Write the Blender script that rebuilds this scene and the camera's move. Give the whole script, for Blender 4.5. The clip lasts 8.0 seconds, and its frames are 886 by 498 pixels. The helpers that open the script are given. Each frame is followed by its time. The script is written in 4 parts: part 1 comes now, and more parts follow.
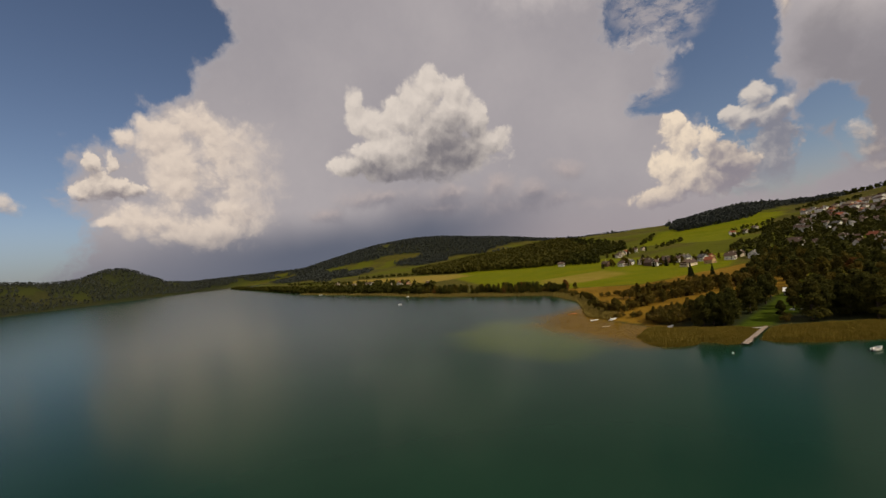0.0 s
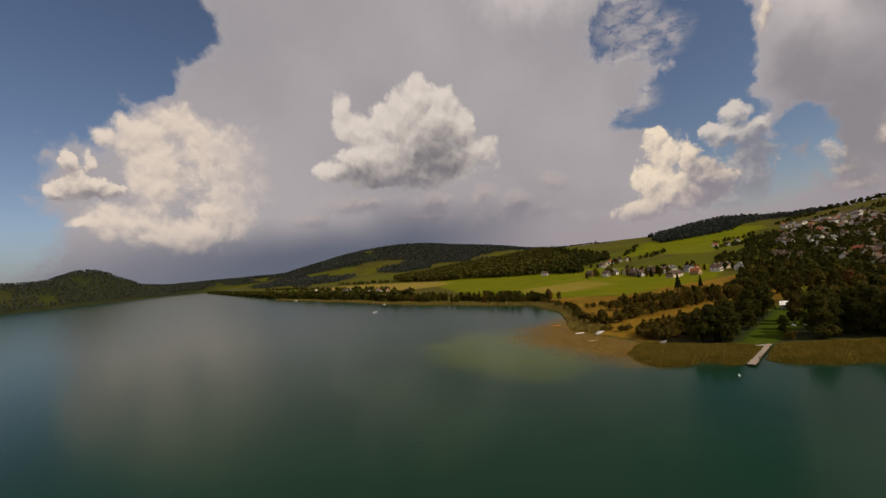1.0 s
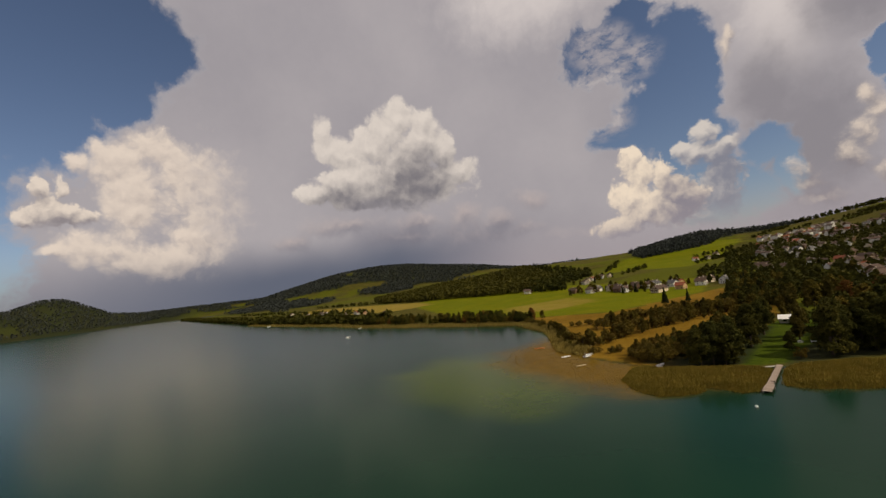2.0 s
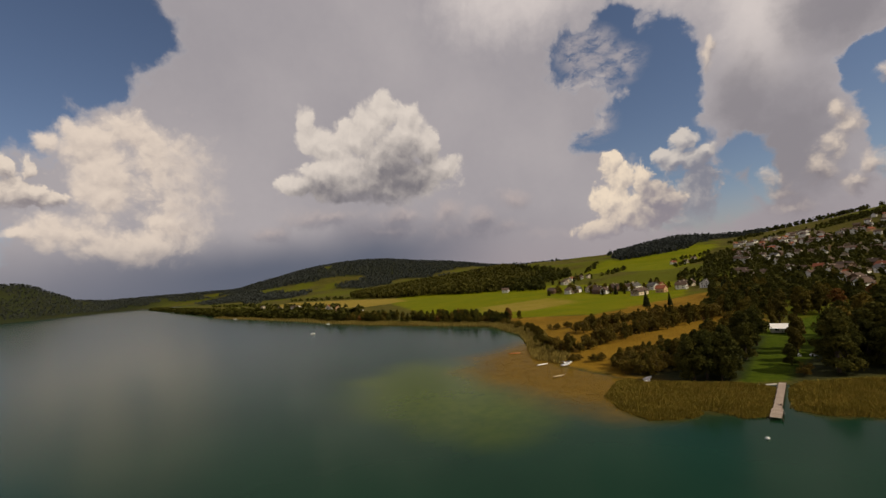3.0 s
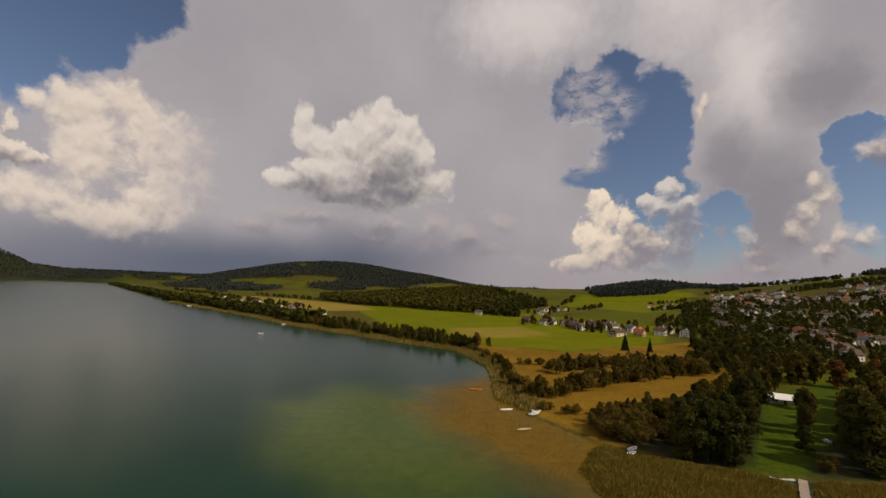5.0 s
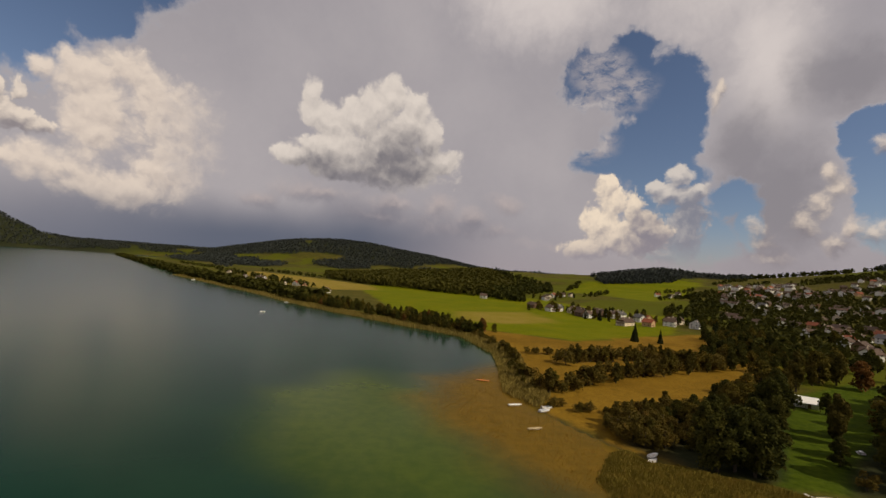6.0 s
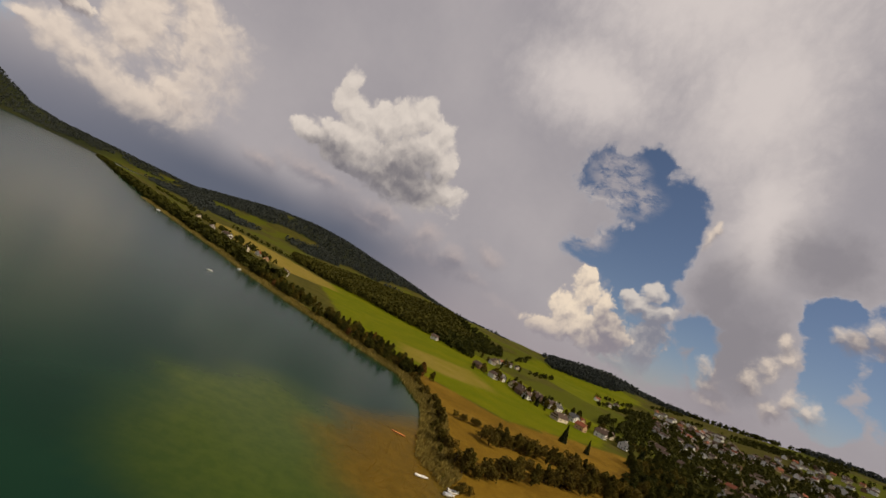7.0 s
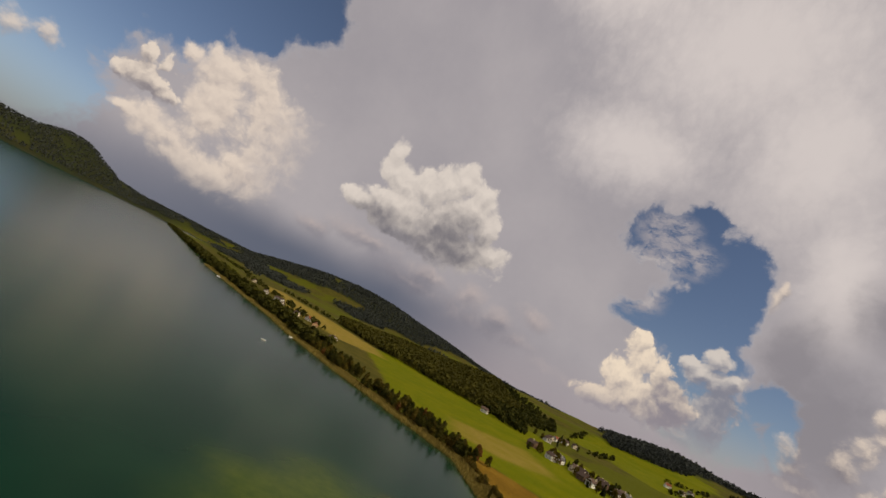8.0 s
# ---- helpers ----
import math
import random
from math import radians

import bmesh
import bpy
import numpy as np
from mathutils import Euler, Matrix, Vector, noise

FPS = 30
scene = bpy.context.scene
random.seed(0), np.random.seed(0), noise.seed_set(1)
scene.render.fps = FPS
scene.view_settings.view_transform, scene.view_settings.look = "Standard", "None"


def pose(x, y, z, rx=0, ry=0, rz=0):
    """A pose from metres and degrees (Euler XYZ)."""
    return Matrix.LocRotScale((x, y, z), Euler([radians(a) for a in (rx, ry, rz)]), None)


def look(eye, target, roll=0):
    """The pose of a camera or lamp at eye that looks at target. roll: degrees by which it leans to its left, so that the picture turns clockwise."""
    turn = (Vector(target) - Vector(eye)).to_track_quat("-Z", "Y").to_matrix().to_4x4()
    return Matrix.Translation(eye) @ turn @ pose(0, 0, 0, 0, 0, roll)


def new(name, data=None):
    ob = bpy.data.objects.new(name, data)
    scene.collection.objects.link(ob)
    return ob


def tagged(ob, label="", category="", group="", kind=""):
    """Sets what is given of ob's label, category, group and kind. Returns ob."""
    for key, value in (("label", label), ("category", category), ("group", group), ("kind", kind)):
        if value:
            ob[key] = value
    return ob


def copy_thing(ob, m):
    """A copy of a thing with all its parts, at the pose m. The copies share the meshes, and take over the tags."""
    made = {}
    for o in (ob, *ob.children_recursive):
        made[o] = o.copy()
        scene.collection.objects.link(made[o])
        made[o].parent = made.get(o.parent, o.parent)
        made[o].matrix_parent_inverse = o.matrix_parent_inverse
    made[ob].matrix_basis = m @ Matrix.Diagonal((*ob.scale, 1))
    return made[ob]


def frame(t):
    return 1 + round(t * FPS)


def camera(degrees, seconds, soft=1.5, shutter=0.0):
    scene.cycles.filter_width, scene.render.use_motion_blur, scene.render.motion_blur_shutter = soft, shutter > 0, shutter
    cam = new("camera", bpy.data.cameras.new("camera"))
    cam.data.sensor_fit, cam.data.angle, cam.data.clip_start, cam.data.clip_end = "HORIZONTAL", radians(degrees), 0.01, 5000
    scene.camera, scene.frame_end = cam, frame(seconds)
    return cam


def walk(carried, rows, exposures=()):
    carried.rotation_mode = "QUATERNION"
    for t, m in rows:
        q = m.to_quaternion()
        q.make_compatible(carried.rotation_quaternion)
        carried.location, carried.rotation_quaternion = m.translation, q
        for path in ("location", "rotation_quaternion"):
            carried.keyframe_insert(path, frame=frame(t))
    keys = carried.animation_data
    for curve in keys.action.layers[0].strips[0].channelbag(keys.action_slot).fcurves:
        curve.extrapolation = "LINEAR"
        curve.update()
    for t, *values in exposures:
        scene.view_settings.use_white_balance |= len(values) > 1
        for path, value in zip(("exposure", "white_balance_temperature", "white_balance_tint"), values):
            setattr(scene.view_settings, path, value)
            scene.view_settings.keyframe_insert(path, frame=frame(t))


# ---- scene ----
# ---------------------------------------------------------------- camera and its way
cam = camera(91.8, 8.0, soft=1.5)
walk(cam, [
    (0.0, pose(0.00, 0.00, 45.00, 91.28, 6.42, 0.07)),
    (0.5, pose(2.92, 11.72, 43.73, 91.75, 5.60, -0.95)),
    (1.0, pose(6.13, 22.99, 42.62, 92.11, 5.34, -2.01)),
    (1.5, pose(9.52, 33.96, 41.71, 93.60, 6.13, -2.65)),
    (1.7, pose(10.92, 38.44, 41.48, 94.40, 6.19, -3.22)),
    (2.8, pose(19.27, 62.88, 40.62, 94.59, 7.87, -6.31)),
    (3.0, pose(20.92, 67.19, 40.49, 93.86, 4.93, -6.87)),
    (3.5, pose(25.36, 77.51, 40.28, 92.81, -3.84, -9.99)),
    (4.0, pose(28.87, 85.15, 40.13, 94.80, -3.18, -11.83)),
    (4.5, pose(30.34, 90.59, 40.17, 96.06, -0.22, -10.90)),
    (4.7, pose(30.61, 92.63, 40.31, 95.97, -0.93, -10.51)),
    (5.8, pose(30.57, 104.01, 42.15, 93.96, -5.52, -9.71)),
    (6.0, pose(30.62, 106.02, 42.52, 93.17, -4.46, -9.40)),
    (6.5, pose(31.00, 110.89, 43.99, 93.54, -12.70, -9.99)),
    (7.0, pose(31.32, 115.49, 46.75, 98.75, -25.82, -14.87)),
    (7.5, pose(28.36, 120.36, 48.95, 103.71, -25.18, -13.54)),
    (8.0, pose(23.74, 125.40, 49.74, 104.17, -26.73, -8.51)),
])

# ---------------------------------------------------------------- sun and sky
SUN_AZ, SUN_EL = 124.0, 40.0          # degrees clockwise from +y, and above the horizon


class Nodes:
    """Short hand for building a node tree."""

    def __init__(self, tree):
        self.tree = tree

    def node(self, kind, *args, **settings):
        n = self.tree.nodes.new(kind)
        for key, value in settings.items():
            if key == "operation":
                n.operation = value
            elif key == "blend_type":
                n.blend_type = value
            elif key == "data_type":
                n.data_type = value
        for i, a in enumerate(args):
            if a is not None:
                self.plug(n.inputs[i], a)
        return n

    def plug(self, socket, a):
        if isinstance(a, bpy.types.NodeSocket):
            self.tree.links.new(a, socket)
        else:
            socket.default_value = a

    def math(self, op, a, b=None, c=None):
        return self.node("ShaderNodeMath", a, b, c, operation=op).outputs[0]

    def vec(self, op, a, b=None, c=None):
        n = self.node("ShaderNodeVectorMath", a, b, c, operation=op)
        return n.outputs[1] if op in ("LENGTH", "DOT_PRODUCT", "DISTANCE") else n.outputs[0]

    def mix(self, fac, a, b, mode="MIX"):
        n = self.tree.nodes.new("ShaderNodeMix")
        n.data_type, n.blend_type = "RGBA", mode
        self.plug(n.inputs[0], fac), self.plug(n.inputs[6], a), self.plug(n.inputs[7], b)
        return n.outputs[2]

    def step(self, value, low, high):
        n = self.tree.nodes.new("ShaderNodeMapRange")
        n.interpolation_type = "SMOOTHSTEP"
        self.plug(n.inputs[0], value)
        n.inputs[1].default_value, n.inputs[2].default_value = low, high
        return n.outputs[0]

    def noise(self, vector, scale, detail=5.0, rough=0.55):
        n = self.tree.nodes.new("ShaderNodeTexNoise")
        self.plug(n.inputs["Vector"], vector)
        n.inputs["Scale"].default_value, n.inputs["Detail"].default_value = scale, detail
        n.inputs["Roughness"].default_value = rough
        return n


def rgb(r, g, b):
    """Display colour 0..255 to a linear colour."""
    lin = [(c / 255 / 12.92) if c < 10.3 else (((c / 255) + 0.055) / 1.055) ** 2.4 for c in (r, g, b)]
    return (*lin, 1.0)


world = bpy.data.worlds.new("sky")
scene.world = world
world.use_nodes = True
wt = world.node_tree
wt.nodes.clear()
W = Nodes(wt)
way = wt.nodes.new("ShaderNodeTexCoord").outputs["Generated"]
sep = W.node("ShaderNodeSeparateXYZ", way)
azim = W.math("MULTIPLY", W.math("ARCTAN2", sep.outputs[0], sep.outputs[1]), 57.2958)
elev = W.math("MULTIPLY", W.math("ARCSINE", sep.outputs[2]), 57.2958)
flat = W.node("ShaderNodeCombineXYZ", azim, elev, 0.0).outputs[0]
# billowing: outlines are pushed about at two sizes, and carry round bumps of several sizes
big = W.noise(flat, 0.10, 3.0).outputs["Color"]
mid = W.noise(flat, 0.42, 6.0, 0.62).outputs["Color"]
half = (0.5, 0.5, 0.5)
shove = W.vec("ADD", W.vec("MULTIPLY", W.vec("SUBTRACT", big, half), (3.0, 2.4, 0.0)),
              W.vec("MULTIPLY", W.vec("SUBTRACT", mid, half), (1.7, 1.6, 0.0)))
sky_at = W.vec("ADD", flat, shove)
fine = W.noise(flat, 0.9, 6.0, 0.6).outputs[0]
soft = W.noise(flat, 0.05, 3.0, 0.5).outputs[0]
streak = W.noise(W.vec("MULTIPLY", sky_at, (0.5, 1.0, 0.0)), 0.8, 5.0, 0.65).outputs[0]


def puffs(at, blobs, blend=0.3):
    """Height of a heap of round puffs (azimuth, elevation, half width, half height): 1 in their middles, 0 on their outline."""
    total = None
    for a, e, w, h in blobs:
        q = W.vec("MULTIPLY_ADD", at, (1 / w, 1 / h, 0), (-a / w, -e / h, 0))
        v = W.math("SUBTRACT", 1.0, W.vec("LENGTH", q))
        total = v if total is None else W.math("SMOOTH_MAX", total, v, blend)
    return total


def bumps(at, scale=0.5):
    """Round cauliflower bumps, about -0.4 to 0.4."""
    n = wt.nodes.new("ShaderNodeTexVoronoi")
    n.feature = "SMOOTH_F1"
    W.plug(n.inputs["Vector"], at)
    n.inputs["Scale"].default_value, n.inputs["Detail"].default_value = scale, 3.0
    n.inputs["Roughness"].default_value, n.inputs["Smoothness"].default_value = 0.58, 0.6
    wool = W.noise(at, scale * 1.3, 6.0, 0.58).outputs[0]
    return W.math("MULTIPLY_ADD", W.math("SUBTRACT", wool, 0.5), 0.6, W.math("SUBTRACT", 0.8, n.outputs["Distance"]))


sky = wt.nodes.new("ShaderNodeTexSky")
sky.sky_type, sky.sun_disc = "NISHITA", False
sky.sun_elevation, sky.sun_rotation = radians(SUN_EL), radians(SUN_AZ)
sky.altitude, sky.air_density, sky.dust_density = 500, 1.0, 0.6
GAIN = 10.0                              # the background's strength is 1 / GAIN


def cloud(r, g, b):
    c = rgb(r, g, b)
    return (c[0] * GAIN, c[1] * GAIN, c[2] * GAIN, 1.0)


BLUE_WEST = [(-43, 23, 11, 8), (-48, 25, 14, 12), (-33, 29, 8.5, 6), (-39, 19.5, 6, 4), (-47, 14, 7, 7), (-27.5, 28.5, 4, 3.2), (-32.5, 23.6, 4.4, 2.8), (-45, 7, 6, 5)]
BLUE_EAST = [(27.3, 24.8, 4.5, 3.2), (31.7, 27.7, 2.8, 2.4), (32.6, 23.5, 3.7, 3.8), (36.2, 22.9, 3.3, 4.4), (38.3, 20.7, 2.0, 4.4), (38.5, 17.2, 1.8, 2.9),
             (28.6, 15.2, 3.2, 1.7), (32.4, 16.6, 3.9, 3.8), (35.8, 13.2, 4.4, 4.7), (38.0, 6.9, 6.0, 4.0), (42.8, 10.5, 2.2, 2.5), (44.6, 7.8, 1.3, 3.1), (35.0, 19.2, 3.4, 3.6)]
BLUE_FAR = [(54.4, 17.2, 2.5, 1.8), (53.5, 15.8, 1.7, 1.9), (54.8, 11.7, 2.2, 3.8), (55.7, 7.2, 2.3, 2.1), (58.6, 16.9, 2.5, 2.4), (61, 12, 4, 5)]
WISP = [(28.1, 25.4, 4.3, 2.9), (30.5, 23.1, 4.5, 2.7), (27.3, 22.2, 4.3, 2.3), (25.8, 20.3, 3.6, 2.1), (26.5, 17.5, 4.5, 2.6)]
WEST = [(-32.2, 17.4, 4.8, 2.9), (-28.4, 18.6, 4.6, 3.2), (-35.6, 16.8, 2.2, 1.6), (-25.0, 15.5, 5, 6), (-31.0, 11.4, 4.4, 4.2), (-34.0, 8.0, 4.6, 2.8), (-24, 9, 7, 5.2), (-28, 6.6, 8, 3), (-22, 13, 7, 7), (-30.5, 14, 5, 4),
        (-37.4, 7.8, 1.8, 1.0)]
WEST_FRONT = [(-37.6, 11.6, 2.9, 2.0), (-38.7, 13.8, 1.1, 1.5), (-37.0, 13.9, 1.1, 1.5), (-35.2, 11.0, 1.9, 1.3), (-39.6, 11.0, 1.4, 1.1)]
MIDDLE = [(-9.4, 20.6, 1.6, 2.6), (-8.8, 18.6, 2.6, 2.8), (-6.8, 17.6, 3.2, 2.8), (-4.0, 18.6, 3.8, 3.0), (0.6, 21.7, 3.3, 3.0), (-1.4, 20.0, 3.6, 3.2), (3.9, 21.0, 2.5, 2.7), (3.4, 18.6, 3.4, 3.6), (6.0, 17.4, 2.7, 2.9),
          (0.0, 15.6, 7.5, 4.0), (8.2, 14.6, 2.8, 2.3), (-6.6, 14.6, 6.0, 3.0), (3.8, 13.2, 7.0, 3.6), (-5, 12.4, 7.5, 2.6), (1, 11.6, 8, 2.4), (-11.6, 12.8, 3.4, 1.8)]
EAST = [(34.6, 6.6, 3.0, 3.4), (29.7, 12.2, 1.9, 2.0), (30.6, 10.1, 2.7, 2.8), (32.9, 9.6, 1.8, 2.5), (29.0, 7.7, 2.9, 2.5), (31.0, 6.3, 4.0, 2.8), (27.3, 4.8, 3.8, 2.0), (33.8, 5.5, 3.5, 2.6)]
EAST_SMALL = [(37.4, 13.0, 1.8, 2.0), (35.6, 12.0, 1.7, 1.2), (36.8, 11.2, 2.4, 1.7), (39.6, 11.6, 1.6, 1.1), (38.4, 10.6, 2.8, 2.0), (39.0, 8.6, 2.7, 2.4), (38.2, 6.2, 3.4, 2.8), (36.5, 4.4, 4.6, 2.0)]
EDGES = [(-45.1, 9.6, 1.6, 1.7), (-47.4, 8.9, 2.2, 1.9), (40.9, 21.5, 1.0, 2.0), (41.3, 23.0, 0.8, 1.2), (51.1, 12.9, 1.1, 1.8), (51.6, 11.4, 1.4, 1.8), (50.6, 9.9, 1.7, 2.2), (45.3, 7.1, 1.5, 1.8), (45.8, 5.8, 1.9, 1.5), (49.6, 7.6, 2.2, 2.4),
         (53.3, 7.3, 1.5, 1.7), (54.6, 6.8, 1.8, 2.0), (51.9, 5.6, 2.2, 1.7), (56.3, 14.9, 1.9, 2.0), (57.6, 15.9, 2.2, 2.6), (55.1, 14.9, 1.5, 1.3), (46.6, 4, 3.0, 1.4)]
LOW = [(-8, 8.8, 8.5, 2.2), (2.0, 8.2, 6.5, 2.2), (8.2, 8.6, 4.6, 2.6), (12.6, 7.2, 3.8, 2.3), (16.2, 5.9, 3.0, 1.7), (20.6, 4.5, 3.8, 1.5), (24.0, 4.3, 3.0, 1.3), (-14.3, 7.4, 4.2, 1.7), (17, 9.6, 4, 2.2), (0, 6.8, 10, 2.6), (10, 5.6, 9, 2.8)]
BRIGHT_HIGH = [(30, 46, 22, 11), (41, 37, 10, 11), (46, 25, 5, 8), (10, 50, 16, 6), (20, 34, 12, 6)]
GREY_EAST = [(47, 10, 5.5, 9), (44, 16, 3, 6), (52, 22, 6, 4)]

bump_here = bumps(sky_at)
rough = W.math("ADD", W.math("MULTIPLY", bump_here, 0.7), W.math("MULTIPLY", W.math("SUBTRACT", fine, 0.5), 0.5))
# the grey sheet of high cloud, open where the sky shows
gap_west = W.step(W.math("SUBTRACT", puffs(sky_at, BLUE_WEST), W.math("MULTIPLY", rough, 0.35)), -0.12, 0.26)
gap_east = W.step(W.math("SUBTRACT", puffs(sky_at, BLUE_EAST), W.math("MULTIPLY", rough, 0.55)), -0.14, 0.36)
gap_far = W.step(W.math("SUBTRACT", puffs(sky_at, BLUE_FAR), W.math("MULTIPLY", rough, 0.5)), -0.05, 0.25)
gap = W.math("MAXIMUM", gap_west, W.math("MAXIMUM", gap_east, gap_far))
wisp = W.math("MULTIPLY", W.step(puffs(sky_at, WISP), -0.2, 0.5), W.step(streak, 0.30, 0.62))
sheet = W.math("MAXIMUM", W.math("SUBTRACT", 1.0, gap), W.math("MULTIPLY", wisp, 0.92))
grey = W.math("ADD", W.math("MULTIPLY", W.step(soft, 0.3, 0.7), 0.5), W.math("MULTIPLY", W.math("SUBTRACT", fine, 0.5), 0.18))
sheet_colour = W.mix(grey, cloud(158, 152, 156), cloud(184, 176, 176))
glow = W.math("ADD", puffs(sky_at, BRIGHT_HIGH, 0.5), W.math("MULTIPLY", rough, 0.3))
sheet_colour = W.mix(W.step(glow, -0.35, 0.85), sheet_colour, cloud(208, 198, 194))
sheet_colour = W.mix(W.math("MULTIPLY", W.step(W.math("ADD", puffs(sky_at, GREY_EAST, 0.5), W.math("MULTIPLY", rough, 0.4)), -0.3, 0.7), 0.8), sheet_colour, cloud(134, 129, 134))
storm = W.math("MULTIPLY", W.step(W.math("ADD", elev, W.math("MULTIPLY", W.math("SUBTRACT", soft, 0.5), 6.0)), 9.0, 2.5), W.step(W.math("ABSOLUTE", W.math("ADD", azim, 10.0)), 32.0, 8.0))
sheet_colour = W.mix(W.math("MULTIPLY", storm, 0.9), sheet_colour, cloud(84, 91, 108))
rim = W.math("MULTIPLY", W.math("MULTIPLY", gap, W.math("SUBTRACT", 1.0, gap)), 1.3)
sheet_colour = W.mix(W.math("MULTIPLY", rim, W.step(elev, 8.0, 18.0)), sheet_colour, cloud(214, 202, 194))
clear = W.mix(1.0, sky.outputs[0], (0.66, 0.62, 0.64, 1.0), "MULTIPLY")
colour = W.mix(sheet, clear, sheet_colour)


def heap(colour, blobs, bright, dark, base, shade=(), solid=0.2, keep=1.0, lift=(-0.15, 0.75, 0), bumpy=0.7, size=0.5, light=0.6, melt=1.5, relief=0.75, side=None):
    """A cumulus heap in front of what is there: bright where it faces up, grey in its lower middle, melting away at its base."""
    def field(at):
        return W.math("ADD", puffs(at, blobs), W.math("MULTIPLY", bumps(at, size), bumpy))
    here, above = field(sky_at), field(W.vec("ADD", sky_at, lift))
    tone = W.math("ADD", W.math("MULTIPLY", W.math("SUBTRACT", here, above), relief), W.math("MULTIPLY", W.math("SUBTRACT", fine, 0.5), 0.2))
    tone = W.math("ADD", tone, light)
    if shade:
        tone = W.math("SUBTRACT", tone, W.math("MULTIPLY", W.step(W.math("MULTIPLY_ADD", rough, 0.5, puffs(sky_at, shade)), -0.6, 0.9), 0.62))
    paint = W.mix(W.step(tone, -0.1, 1.05), dark, bright)
    low = W.step(W.math("ADD", elev, W.math("MULTIPLY", rough, 1.2 + melt * 0.6)), base - melt, base + melt)
    mask = W.math("MULTIPLY", W.step(here, 0.0, solid), W.math("MULTIPLY", low, keep))
    if side is not None:
        mask = W.math("MULTIPLY", mask, side)
    return W.mix(mask, colour, paint)


west_side_fade = W.step(W.math("MULTIPLY_ADD", rough, 5.0, azim), -18.5, -28.0)
colour = heap(colour, LOW, cloud(186, 172, 168), cloud(120, 117, 126), 4.6, [(-4, 6.6, 12, 2.6), (12, 5.4, 6, 2)], solid=1.0, keep=0.85, melt=2.4, bumpy=0.4, size=0.35)
colour = heap(colour, WEST, cloud(226, 209, 193), cloud(150, 140, 140), 3.6, solid=0.55, keep=0.97, light=0.72, size=0.4, bumpy=0.55, relief=0.6, melt=2.2, side=west_side_fade)
colour = heap(colour, WEST_FRONT, cloud(226, 210, 194), cloud(140, 132, 134), 9.9, [(-37.0, 10.2, 4.2, 1.3)], solid=0.3, keep=0.95, size=0.6, melt=0.8)
colour = heap(colour, EDGES, cloud(224, 206, 188), cloud(128, 121, 125), 3.0, [(48, 5.5, 4, 3.0), (53.5, 5, 3, 1.8), (57, 14.6, 3, 1.6)], solid=0.8, keep=0.78, size=0.7, bumpy=0.5)
colour = heap(colour, EAST_SMALL, cloud(216, 204, 192), cloud(132, 130, 139), 3.8, [(39.2, 9.0, 3.6, 3.2), (38.0, 5.4, 5.0, 3.4)], solid=0.4, keep=0.88, size=0.7, bumpy=0.5, melt=2.5)
colour = heap(colour, EAST, cloud(236, 217, 194), cloud(136, 130, 138), 2.6, [(34.8, 6.0, 3.0, 3.8), (30, 3.4, 5, 1.6)], solid=0.3, size=0.6, bumpy=0.5, melt=2.2, light=0.68)
colour = heap(colour, MIDDLE, cloud(222, 210, 199), cloud(118, 114, 119), 9.6, [(2.4, 13.6, 6.2, 4.6), (-1.5, 11.4, 9.5, 2.6), (-7.5, 12.4, 4.5, 1.6)], solid=0.34, size=0.42, bumpy=0.46, melt=2.8, light=0.72, relief=0.46)
haze = W.math("MULTIPLY", W.step(elev, 8.5, 0.0), 0.7)
colour = W.mix(haze, colour, W.mix(W.step(azim, -5.0, 18.0), cloud(98, 103, 118), cloud(156, 146, 150)))
back = W.node("ShaderNodeBackground", colour, 1 / GAIN)
out = wt.nodes.new("ShaderNodeOutputWorld")
wt.links.new(back.outputs[0], out.inputs[0])

sun = new("sun", bpy.data.lights.new("sun", "SUN"))
sun.data.energy, sun.data.angle, sun.data.color = 3.4, radians(0.5), (1.0, 0.86, 0.63)
toward_sun = Vector((math.sin(radians(SUN_AZ)) * math.cos(radians(SUN_EL)), math.cos(radians(SUN_AZ)) * math.cos(radians(SUN_EL)), math.sin(radians(SUN_EL))))
sun.matrix_world = look(toward_sun * 500, (0, 0, 0))

# ---------------------------------------------------------------- plan of the lake and the land
rng = np.random.default_rng(7)
LAKE = np.array([  # the line between land and water, round the lake
    (900, -420), (420, 30), (215, 158), (164, 178), (140, 184), (124, 190), (108, 199), (99, 212), (93, 226), (89, 243), (97, 290),
    (108, 340), (102, 398), (62, 446), (8, 508), (-44, 575), (-95, 662), (-170, 765), (-325, 985), (-620, 1480), (-1180, 2420),
    (-1330, 2660), (-1290, 2790), (-1150, 3100), (-1500, 3500), (-1850, 3300), (-2000, 2600), (-2350, 2000), (-3300, 1000), (-3600, -900), (900, -1400)], float)


